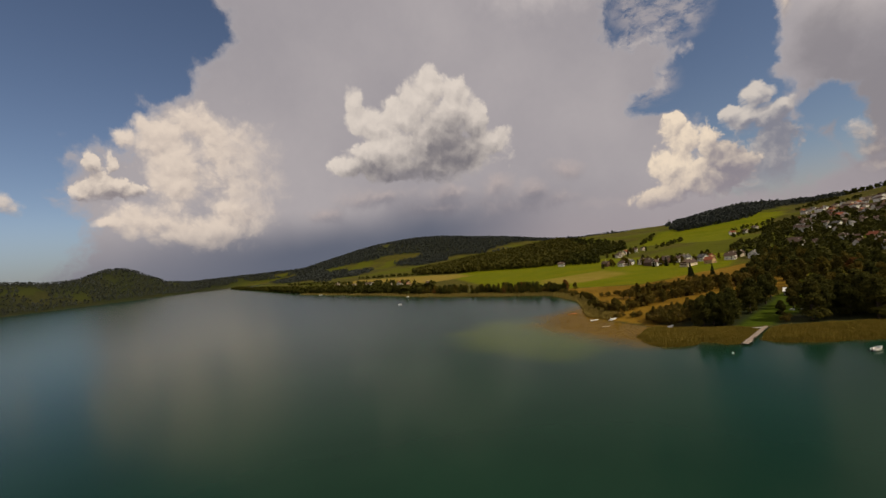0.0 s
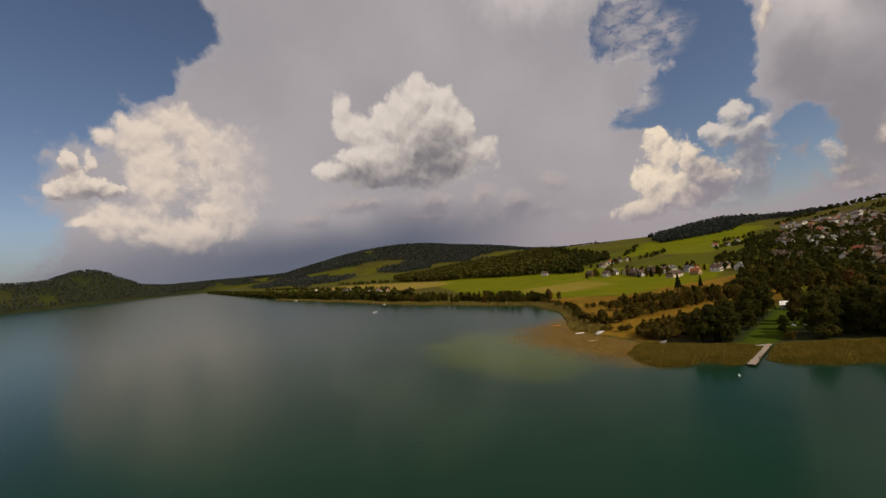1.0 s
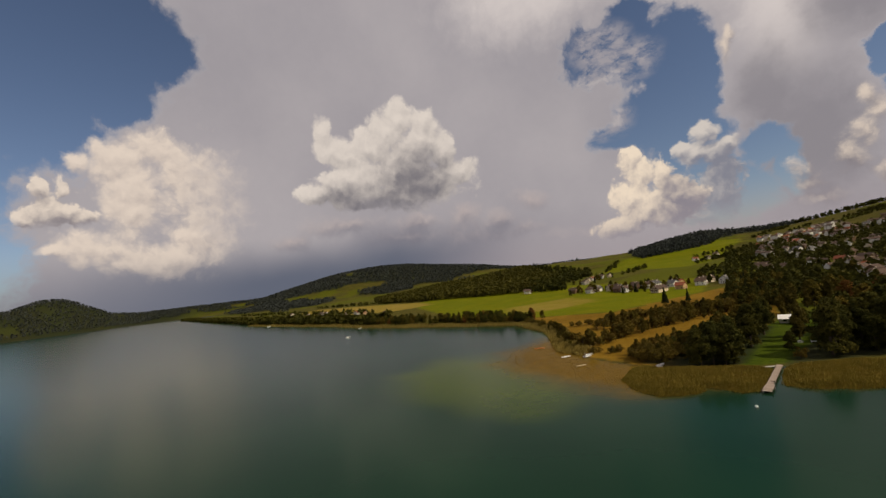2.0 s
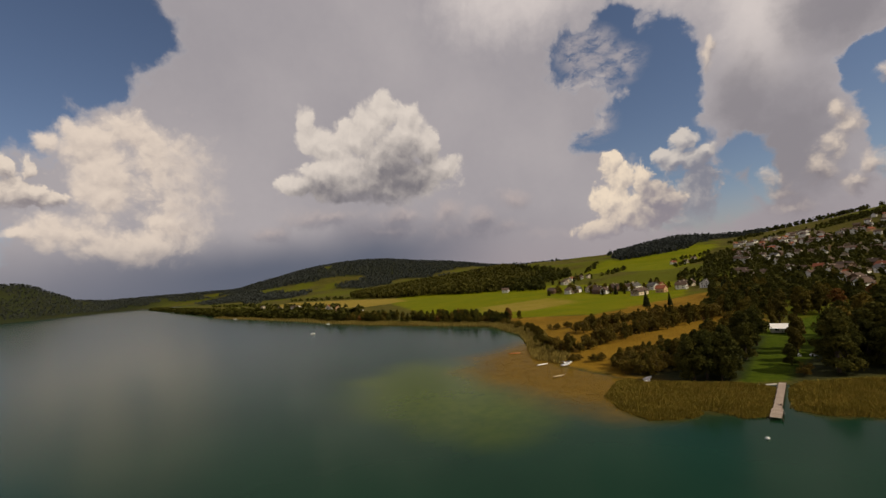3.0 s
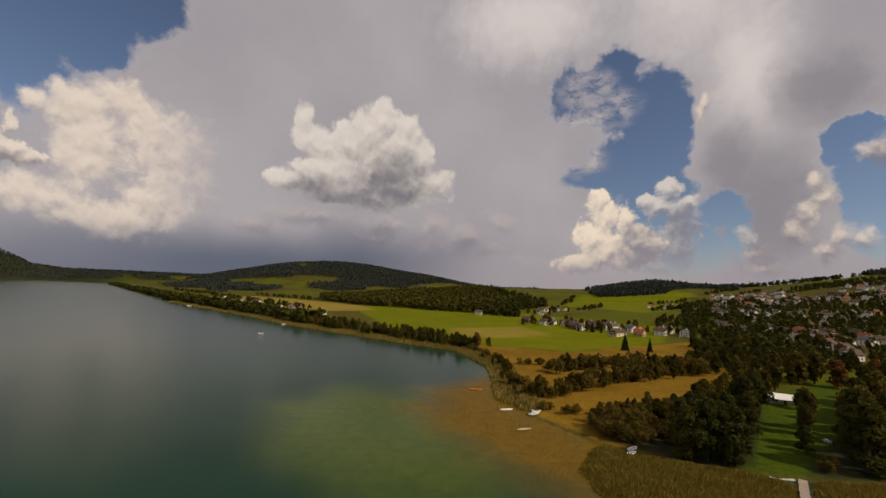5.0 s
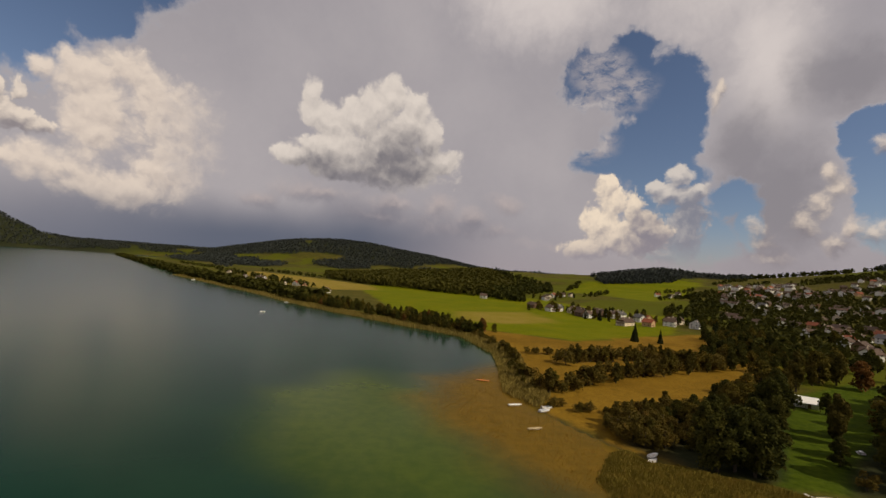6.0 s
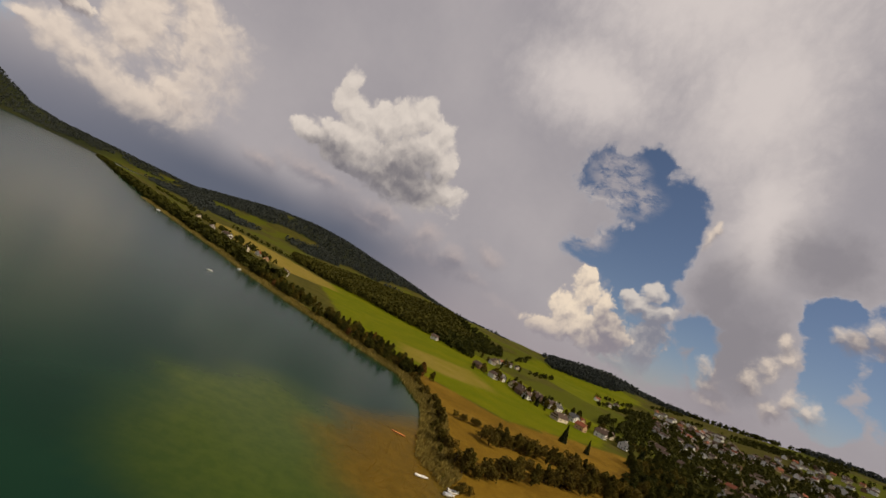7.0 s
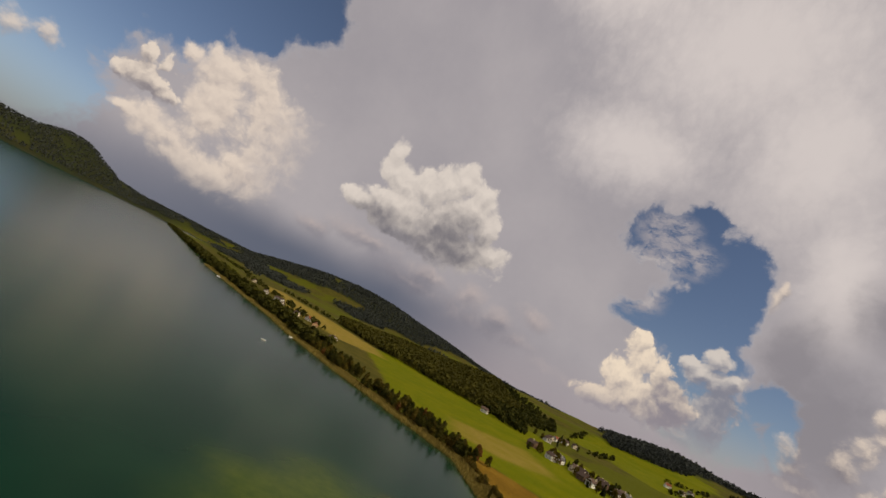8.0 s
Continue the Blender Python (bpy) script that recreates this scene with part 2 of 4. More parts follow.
def lake_distance(x, y):
    """Metres from the lake's edge: positive on land, negative on the water."""
    x, y = np.asarray(x, float), np.asarray(y, float)
    best, inside = np.full(x.shape, 1e9), np.zeros(x.shape, bool)
    for (ax, ay), (bx, by) in zip(LAKE, np.roll(LAKE, -1, 0)):
        dx, dy = bx - ax, by - ay
        f = np.clip(((x - ax) * dx + (y - ay) * dy) / (dx * dx + dy * dy), 0, 1)
        best = np.minimum(best, np.hypot(x - ax - f * dx, y - ay - f * dy))
        cross = (ay > y) != (by > y)
        with np.errstate(divide="ignore", invalid="ignore"):
            inside ^= cross & (x < (bx - ax) * (y - ay) / (by - ay if by != ay else 1e-9) + ax)
    return np.where(inside, -best, best)


def within(poly, x, y):
    """Signed metres inside a polygon (positive inside)."""
    x, y = np.asarray(x, float), np.asarray(y, float)
    best, inside = np.full(x.shape, 1e9), np.zeros(x.shape, bool)
    poly = np.asarray(poly, float)
    for (ax, ay), (bx, by) in zip(poly, np.roll(poly, -1, 0)):
        dx, dy = bx - ax, by - ay
        f = np.clip(((x - ax) * dx + (y - ay) * dy) / (dx * dx + dy * dy), 0, 1)
        best = np.minimum(best, np.hypot(x - ax - f * dx, y - ay - f * dy))
        if by != ay:
            inside ^= ((ay > y) != (by > y)) & (x < dx * (y - ay) / (by - ay) + ax)
    return np.where(inside, best, -best)


def smooth(v, low, high):
    t = np.clip((np.asarray(v, float) - low) / (high - low), 0, 1)
    return t * t * (3 - 2 * t)


def wobble(x, y, size, seed=0.0):
    """Slow uneven waves, about -1 to 1, of that size in metres."""
    a, b = np.asarray(x, float) / size + seed, np.asarray(y, float) / size - seed * 1.7
    return (np.sin(a * 2.1 + 1.3 * np.sin(b * 1.7)) + np.sin(b * 2.6 + 1.1 * np.sin(a * 1.9 + 2)) + 0.6 * np.sin((a + b) * 4.3 + seed)) / 2.6


HILLS = [  # bearing, distance, height, half length across the view, half depth
    (-4, 3200, 148, 400, 420), (8, 3000, 56, 330, 380), (-13, 3600, 92, 480, 420), (-22, 4000, 40, 420, 400),
    (19, 1750, 36, 240, 240), (35, 1900, 31, 130, 260), (30, 2300, 20, 200, 250), (47, 2100, 30, 330, 520), (60, 1900, 58, 180, 500), (58, 1900, 26, 380, 560), (75, 1900, 36, 600, 600),
    (-47, 3300, 170, 500, 330), (-38, 3950, 190, 230, 260), (-62, 3000, 210, 700, 400), (-31, 4300, 50, 700, 200)]


def height(x, y):
    x, y = np.asarray(x, float), np.asarray(y, float)
    d = lake_distance(x, y)
    r = np.clip(d, 0, 1600)
    z = 0.35 + 0.02 * np.minimum(r, 30) + 0.0155 * np.maximum(r - 30, 0) + 1.0e-5 * r * r
    for bearing, far, tall, wide, deep in HILLS:
        s, c = math.sin(radians(bearing)), math.cos(radians(bearing))
        u, v = (x - 20) * c - (y - 60) * s, (x - 20) * s + (y - 60) * c - far
        z = z + tall * np.exp(-0.5 * ((u / wide) ** 2 + (v / deep) ** 2)) * smooth(d, 20, 500)
    z = z + smooth(d, 150, 900) * (5 * wobble(x, y, 260) + 2 * wobble(x, y, 90, 3)) + smooth(d, 1000, 2000) * (9 * wobble(x, y, 420, 7) + 5 * wobble(x, y, 170, 4))
    return np.where(d > 0, z, -np.minimum(0.1 * -d, 6))


def wooded(x, y, z, d):
    """How much of the far slopes is forest, 0 to 1: the tops of the hills, and patches between the pastures."""
    patch = wobble(x, y, 330, 1.0) + 0.5 * wobble(x, y, 120, 5)
    left = smooth(-(np.asarray(x) + 0.12 * np.asarray(y)), 0, 300)
    north = 1 - smooth(np.asarray(x) - 0.36 * np.asarray(y), -200, 200)
    patch = patch + north * (1.6 * smooth(z, 66, 118) - 0.12) + (1 - north) * (0.8 * smooth(z, 74, 98) - 0.55) + 0.42 * left
    return smooth(patch, 0.0, 0.15) * smooth(d + 560 * left, 650, 900) * (1 - smooth(within(UPPER, x, y), -30, 0)) * (1 - smooth(within(TOWN, x, y), -30, 0))


def ground_z(x, y):
    return float(height(np.array([x]), np.array([y]))[0])


MEADOW = [(10, 880), (55, 545), (85, 470), (120, 432), (175, 392), (290, 440), (400, 570), (345, 660), (300, 800), (180, 1000), (30, 1000)]
MARSH = [(88, 243), (97, 290), (110, 345), (110, 400), (85, 468), (122, 430), (175, 392), (290, 440), (345, 445), (330, 370), (262, 318), (190, 252), (150, 245), (122, 226), (112, 206), (108, 198), (99, 211), (93, 226)]
LAWN = [(121, 190), (139, 186), (160, 200), (215, 228), (275, 262), (280, 290), (205, 262), (186, 250), (160, 225)]
TOWN = [(205, 262), (275, 262), (420, 270), (900, 520), (1500, 900), (1400, 1400), (900, 1250), (620, 900), (400, 600), (330, 440)]
MOWN = [(120, 560), (215, 585), (215, 500), (150, 470), (108, 490)]
STUBBLE = [(-330, 1300), (-130, 905), (-30, 800), (48, 850), (30, 985), (-90, 1160), (-280, 1400)]
UPPER = [(520, 800), (760, 980), (1000, 1250), (900, 1500), (640, 1300), (480, 1050)]
BANK = [(-2, 252), (8, 222), (24, 190), (42, 176), (62, 176), (72, 200), (64, 232), (60, 268), (28, 285)]
BROWN = [(50, 252), (62, 276), (92, 306), (100, 290), (92, 242), (101, 212), (110, 198), (96, 176), (76, 178), (66, 200), (56, 230)]

REEDS_WEST = [(83, 195), (80, 184), (83, 172), (94, 169), (100, 173), (104, 165), (111, 164), (131, 184), (124, 191), (108, 200), (99, 211), (95, 209), (90, 204)]
REEDS_EAST = [(117, 166), (121, 160), (128, 155.5), (145, 151), (170, 145), (230, 128), (300, 92), (420, 30), (215, 158), (164, 178), (140, 185), (134, 183)]


# ---------------------------------------------------------------- materials
def material(name):
    m = bpy.data.materials.new(name)
    m.use_nodes = True
    n = Nodes(m.node_tree)
    return m, n, m.node_tree.nodes["Principled BSDF"]


def plain(name, colour, rough=0.7, spread=0.25, size=1.5, metal=0.0, each=0.15, bump=0.0):
    """A surface with grain, stains and a slight difference from piece to piece."""
    m, n, bsdf = material(name)
    at = m.node_tree.nodes.new("ShaderNodeTexCoord").outputs["Object"]
    info = m.node_tree.nodes.new("ShaderNodeObjectInfo").outputs["Random"]
    grain, stain = n.noise(at, 9 / size, 6.0, 0.65).outputs[0], n.noise(at, 1 / size, 3.0).outputs[0]
    value = n.math("ADD", n.math("MULTIPLY", n.math("SUBTRACT", grain, 0.5), spread), n.math("MULTIPLY", n.math("SUBTRACT", stain, 0.5), spread * 1.5))
    value = n.math("ADD", value, n.math("MULTIPLY", n.math("SUBTRACT", info, 0.5), each * 2))
    hue = m.node_tree.nodes.new("ShaderNodeHueSaturation")
    n.plug(hue.inputs["Value"], n.math("ADD", 1.0, value))
    hue.inputs["Color"].default_value = (*colour, 1)
    n.plug(bsdf.inputs["Base Color"], hue.outputs[0])
    bsdf.inputs["Roughness"].default_value, bsdf.inputs["Metallic"].default_value = rough, metal
    if rough > 0.75:
        bsdf.inputs["Specular IOR Level"].default_value = 0.2
    if bump:
        b = m.node_tree.nodes.new("ShaderNodeBump")
        b.inputs["Strength"].default_value, b.inputs["Distance"].default_value = bump, 0.02
        n.plug(b.inputs["Height"], grain)
        n.plug(bsdf.inputs["Normal"], b.outputs[0])
    return m


def land_material():
    m, n, bsdf = material("land")
    at = m.node_tree.nodes.new("ShaderNodeTexCoord").outputs["Object"]

    def layer(name):
        a = m.node_tree.nodes.new("ShaderNodeAttribute")
        a.attribute_name = name
        return a.outputs["Fac"]
    fields = n.noise(at, 0.006, 2.0).outputs["Color"]
    patch = n.noise(at, 0.03, 4.0, 0.6).outputs[0]
    grain = n.noise(at, 0.5, 6.0, 0.7).outputs[0]
    tuft = n.noise(at, 3.0, 4.0, 0.7).outputs[0]
    turf = n.mix(n.step(patch, 0.3, 0.7), (0.066, 0.062, 0.010, 1), (0.104, 0.090, 0.016, 1))
    turf = n.mix(n.step(n.node("ShaderNodeSeparateColor", fields).outputs[1], 0.5, 0.56), turf, (0.092, 0.100, 0.006, 1))
    meadow = n.mix(n.step(patch, 0.25, 0.75), (0.116, 0.142, 0.001, 1), (0.168, 0.168, 0.002, 1))
    marsh = n.mix(n.step(patch, 0.35, 0.65), (0.190, 0.106, 0.010, 1), (0.260, 0.150, 0.016, 1))
    marsh = n.mix(n.step(tuft, 0.45, 0.75), marsh, (0.105, 0.072, 0.010, 1))
    lawn = n.mix(n.step(grain, 0.3, 0.7), (0.046, 0.074, 0.004, 1), (0.070, 0.096, 0.006, 1))
    colour = n.mix(layer("meadow"), turf, meadow)
    colour = n.mix(layer("mown"), colour, n.mix(n.step(patch, 0.3, 0.7), (0.235, 0.185, 0.022, 1), (0.285, 0.205, 0.045, 1)))
    colour = n.mix(layer("marsh"), colour, marsh)
    colour = n.mix(layer("lawn"), colour, lawn)
    # near-black woodland floor; under the groves this colour also stands for the trees' shade
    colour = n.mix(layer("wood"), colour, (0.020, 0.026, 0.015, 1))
    colour = n.mix(layer("bed"), colour, (0.05, 0.05, 0.025, 1))
    colour = n.mix(n.step(grain, 0.2, 0.8), n.mix(0.35, colour, (0, 0, 0, 1)), colour)
    n.plug(bsdf.inputs["Base Color"], colour)
    bsdf.inputs["Roughness"].default_value = 0.95
    bsdf.inputs["Specular IOR Level"].default_value = 0.03
    b = m.node_tree.nodes.new("ShaderNodeBump")
    b.inputs["Strength"].default_value, b.inputs["Distance"].default_value = 0.6, 0.5
    n.plug(b.inputs["Height"], grain)
    n.plug(bsdf.inputs["Normal"], b.outputs[0])
    return m


def water_material():
    m, n, bsdf = material("lake_water")
    at = m.node_tree.nodes.new("ShaderNodeTexCoord").outputs["Object"]

    def layer(name):
        a = m.node_tree.nodes.new("ShaderNodeAttribute")
        a.attribute_name = name
        return a.outputs["Fac"]
    cloudy = n.noise(at, 0.02, 4.0, 0.55).outputs[0]
    bed = n.noise(at, 0.25, 5.0, 0.65).outputs[0]
    deep = n.mix(n.step(cloudy, 0.3, 0.7), (0.0048, 0.0262, 0.0132, 1), (0.0070, 0.0330, 0.0165, 1))
    bank = n.mix(n.step(bed, 0.3, 0.7), (0.039, 0.066, 0.005, 1), (0.055, 0.080, 0.007, 1))
    reedy = n.mix(n.step(bed, 0.3, 0.7), (0.112, 0.071, 0.010, 1), (0.156, 0.094, 0.013, 1))
    colour = n.mix(layer("shelf"), deep, bank)
    colour = n.mix(layer("reedy"), colour, reedy)
    n.plug(bsdf.inputs["Base Color"], colour)
    bsdf.inputs["Roughness"].default_value = 0.17
    n.plug(bsdf.inputs["IOR"], n.math("MULTIPLY_ADD", layer("reedy"), -0.09, 1.125))
    b = m.node_tree.nodes.new("ShaderNodeBump")
    ripple = n.noise(at, 0.55, 5.0, 0.6).outputs[0]
    b.inputs["Distance"].default_value = 0.06
    # the breeze ruffles the bay before the reeds; the open lake lies smooth
    bay = n.step(n.vec("LENGTH", n.vec("SUBTRACT", at, (60.0, 200.0, 0.0))), 520.0, 180.0)
    n.plug(b.inputs["Strength"], n.math("MULTIPLY", bay, 0.08))
    n.plug(b.inputs["Height"], ripple)
    n.plug(bsdf.inputs["Normal"], b.outputs[0])
    return m


LAND, WATER = land_material(), water_material()


# ---------------------------------------------------------------- the ground and the water
def sheet_mesh(name, x, y, z, mat, layers):
    """A regular sheet of quads, with named layers of values on its corners."""
    rows, cols = x.shape
    verts = np.stack([x, y, z], -1).reshape(-1, 3)
    i = np.arange(rows * cols).reshape(rows, cols)
    quads = np.stack([i[:-1, :-1], i[:-1, 1:], i[1:, 1:], i[1:, :-1]], -1).reshape(-1, 4)
    me = bpy.data.meshes.new(name)
    me.from_pydata(verts.tolist(), [], quads.tolist())
    me.materials.append(mat)
    me.shade_smooth()
    for key, values in layers.items():
        a = me.attributes.new(key, "FLOAT", "POINT")
        a.data.foreach_set("value", np.ascontiguousarray(values.reshape(-1), np.float32))
    return new(name, me)


def spread(edges):
    """Lines of a sheet: from each (start, step) to the next start."""
    out = []
    for (a, s), (b, _) in zip(edges, edges[1:]):
        out += list(np.linspace(a, b, max(1, round((b - a) / s)), endpoint=False))
    return np.array(out + [edges[-1][0]])


gx = spread([(-5000, 90), (-1400, 40), (-300, 12), (-60, 4), (60, 1.8), (240, 3.5), (480, 10), (1300, 30), (2600, 90), (5000, 90)])
gy = spread([(-1500, 150), (-100, 30), (100, 4), (150, 1.8), (300, 3), (560, 8), (1200, 22), (2400, 45), (5000, 90)])
X, Y = np.meshgrid(gx, gy, indexing="ij")
ragged = 2.0 * wobble(X, Y, 14) + 1.2 * wobble(X, Y, 5, 2)
D = lake_distance(X, Y)
Z = height(X, Y)
meadow = smooth(within(MEADOW, X, Y) + 1.5 * ragged, -3, 5)
meadow = np.maximum(meadow, smooth(within(UPPER, X, Y) + 20 * wobble(X, Y, 150), -10, 15))
marsh = smooth(within(MARSH, X, Y) + 2 * ragged, -3, 4)
mown = np.maximum(0.8 * smooth(within(MOWN, X, Y) + ragged, -8, 12), smooth(within(STUBBLE, X, Y) + 4 * ragged, -6, 8))
lawn = smooth(within(LAWN, X, Y) + 0.5 * ragged, -1, 2)
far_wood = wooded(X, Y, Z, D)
# floor of the groves, with the shade of their trees painted in
shaded_grove_floor = np.maximum(smooth(within([(138, 186), (170, 180), (215, 160), (340, 100), (370, 180), (300, 252), (206, 224), (170, 208), (150, 196)], X, Y), -3, 3),
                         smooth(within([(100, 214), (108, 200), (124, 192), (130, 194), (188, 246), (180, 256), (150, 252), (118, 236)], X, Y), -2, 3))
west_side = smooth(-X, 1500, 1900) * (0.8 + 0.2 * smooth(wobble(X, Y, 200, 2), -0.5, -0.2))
ground = sheet_mesh("ground", X, Y, Z, LAND, {"meadow": meadow, "marsh": marsh, "mown": mown, "lawn": lawn, "wood": np.maximum(far_wood * 0.8, 0.85 * np.maximum(shaded_grove_floor, west_side)), "bed": smooth(-D, -1.0, 1.5)})
tagged(ground, "green meadows, tan marsh and rising wooded hills", "ground", kind="structure")

wx = spread([(-5000, 120), (-1400, 50), (-300, 12), (-60, 4), (130, 8), (300, 60), (1000, 60)])
wy = spread([(-1500, 120), (0, 12), (120, 4), (330, 10), (700, 40), (2000, 90), (3900, 90)])
WX, WY = np.meshgrid(wx, wy, indexing="ij")
wd = lake_distance(WX, WY)
uneven = 6 * wobble(WX, WY, 28) + 3 * wobble(WX, WY, 11, 2)
shelf = np.maximum(smooth(within(BANK, WX, WY) + uneven, -12, 16), 0.35 * smooth(wd + 0.5 * uneven, -22, -3))
reedy = smooth(within(BROWN, WX, WY) + 0.9 * uneven, -16, 12)
reedy = np.maximum(reedy, 0.8 * np.maximum(smooth(within(REEDS_WEST, WX, WY), -1, 4), smooth(within(REEDS_EAST, WX, WY), -1, 4)))
water = sheet_mesh("water", WX, WY, np.zeros_like(WX), WATER, {"shelf": shelf, "reedy": reedy})
tagged(water, "calm dark green lake with pale shallow bank", "water", kind="structure")


# ---------------------------------------------------------------- building helpers
def mesh_of(name, verts, faces, mat, smooth_faces=False):
    me = bpy.data.meshes.new(name)
    me.from_pydata([tuple(v) for v in verts], [], [tuple(f) for f in faces])
    for m in mat if isinstance(mat, (list, tuple)) else [mat]:
        me.materials.append(m)
    if smooth_faces:
        me.shade_smooth()
    return me


def part(name, data, mat, parent, label="", at=None):
    """One mesh object under a thing or under a part, from a bmesh or from a mesh."""
    if isinstance(data, bmesh.types.BMesh):
        me = bpy.data.meshes.new(name)
        data.to_mesh(me)
        data.free()
        me.materials.append(mat)
    else:
        me = data
    ob = new(name, me)
    ob.parent = parent
    if at is not None:
        ob.matrix_basis = at
    if label:
        ob["label"] = label
    return ob


def empty(name, m):
    ob = new(name)
    ob.matrix_basis = m
    return ob


def box(bm, x, y, z, w, l, h, turn=None, bevel=0.0):
    """A block whose underside's middle is at x, y, z."""
    m = Matrix.Translation((x, y, z + h / 2)) @ (turn or Matrix.Identity(4)) @ Matrix.Diagonal((w, l, h, 1))
    made = bmesh.ops.create_cube(bm, size=1, matrix=m)
    if bevel:
        edges = list({e for v in made["verts"] for e in v.link_edges})
        bmesh.ops.bevel(bm, geom=edges, offset=bevel, segments=1, affect="EDGES")
    return bm


def tube(verts, faces, path, radii, sides=6):
    """A tapered tube along points."""
    base = len(verts)
    for k, (p, r) in enumerate(zip(path, radii)):
        a = np.array(path[min(k + 1, len(path) - 1)]) - np.array(path[max(k - 1, 0)])
        a = a / (np.linalg.norm(a) + 1e-9)
        u = np.cross(a, (0.3, 0.9, 0.1))
        u /= np.linalg.norm(u) + 1e-9
        v = np.cross(a, u)
        for s in range(sides):
            t = 2 * math.pi * s / sides
            verts.append(tuple(np.array(p) + r * (math.cos(t) * u + math.sin(t) * v)))
    for k in range(len(path) - 1):
        for s in range(sides):
            a, b = base + k * sides + s, base + k * sides + (s + 1) % sides
            faces.append((a, b, b + sides, a + sides))
    faces.append(tuple(base + (len(path) - 1) * sides + s for s in range(sides)))


def foliage(name, a, b, c, shine=0.5):
    """Leaves: three greens mixed from clump to clump and from tree to tree, a little light passing through."""
    m, n, bsdf = material(name)
    tree = m.node_tree
    isle = tree.nodes.new("ShaderNodeNewGeometry").outputs["Random Per Island"]
    info = tree.nodes.new("ShaderNodeObjectInfo").outputs["Random"]
    at = tree.nodes.new("ShaderNodeTexCoord").outputs["Object"]
    lump = n.noise(at, 0.35, 3.0).outputs[0]
    colour = n.mix(n.step(isle, 0.1, 0.9), (*a, 1), (*b, 1))
    colour = n.mix(n.math("MULTIPLY", n.step(lump, 0.45, 0.7), n.step(info, 0.2, 1.0)), colour, (*c, 1))
    colour = n.mix(n.math("MULTIPLY", n.step(info, 0.0, 1.0), 0.35), colour, n.mix(0.5, (*c, 1), (*b, 1)))
    n.plug(bsdf.inputs["Base Color"], colour)
    bsdf.inputs["Roughness"].default_value, bsdf.inputs["Specular IOR Level"].default_value = 0.85, 0.06
    thin = tree.nodes.new("ShaderNodeBsdfTranslucent")
    n.plug(thin.inputs[0], colour)
    both = tree.nodes.new("ShaderNodeMixShader")
    both.inputs[0].default_value = 0.25
    tree.links.new(bsdf.outputs[0], both.inputs[1]), tree.links.new(thin.outputs[0], both.inputs[2])
    tree.links.new(both.outputs[0], tree.nodes["Material Output"].inputs[0])
    return m


BARK = plain("bark", (0.055, 0.042, 0.030), 0.9, 0.5, 0.6, bump=0.6)
LEAF = {
    "broadleaf": foliage("leaves_dark", (0.028, 0.032, 0.007), (0.058, 0.058, 0.010), (0.104, 0.086, 0.014)),
    "willow": foliage("leaves_willow", (0.064, 0.054, 0.009), (0.120, 0.094, 0.014), (0.160, 0.104, 0.019)),
    "shrub": foliage("leaves_shrub", (0.056, 0.046, 0.009), (0.116, 0.086, 0.015), (0.172, 0.100, 0.019)),
    "spruce": foliage("needles", (0.018, 0.025, 0.009), (0.034, 0.040, 0.014), (0.048, 0.048, 0.016)),
    "poplar": foliage("leaves_poplar", (0.052, 0.046, 0.009), (0.096, 0.077, 0.014), (0.137, 0.091, 0.017)),
    "autumn": foliage("leaves_autumn", (0.100, 0.048, 0.012), (0.170, 0.075, 0.020), (0.190, 0.100, 0.028)),
    # distance haze is mixed into these colours: paler, greyer and bluer than near leaves
    "far": foliage("leaves_far_hazed", (0.036, 0.043, 0.040), (0.054, 0.061, 0.054), (0.064, 0.070, 0.058)),
}


def cards(centre, out, size, r, verts, faces):
    """Small bent leaf clumps at centres, facing out unevenly. Each is a folded quad."""
    n = len(centre)
    normal = out + r.normal(0, 0.55, (n, 3))
    normal /= np.linalg.norm(normal, axis=1, keepdims=True) + 1e-9
    u = np.cross(normal, r.normal(0, 1, (n, 3)))
    u /= np.linalg.norm(u, axis=1, keepdims=True) + 1e-9
    v = np.cross(normal, u)
    s = (size * r.uniform(0.6, 1.35, n))[:, None]
    corners = [centre - u * s * 0.5 - v * s * 0.32 - normal * s * 0.12, centre + u * s * 0.1 - v * s * 0.5,
               centre + u * s * 0.55 + v * s * 0.12 - normal * s * 0.15, centre - u * s * 0.05 + v * s * 0.55 + normal * s * 0.05]
    base = len(verts)
    verts.extend(np.stack(corners, 1).reshape(-1, 3).tolist())
    faces.extend((np.arange(n)[:, None] * 4 + np.arange(4) + base).tolist())


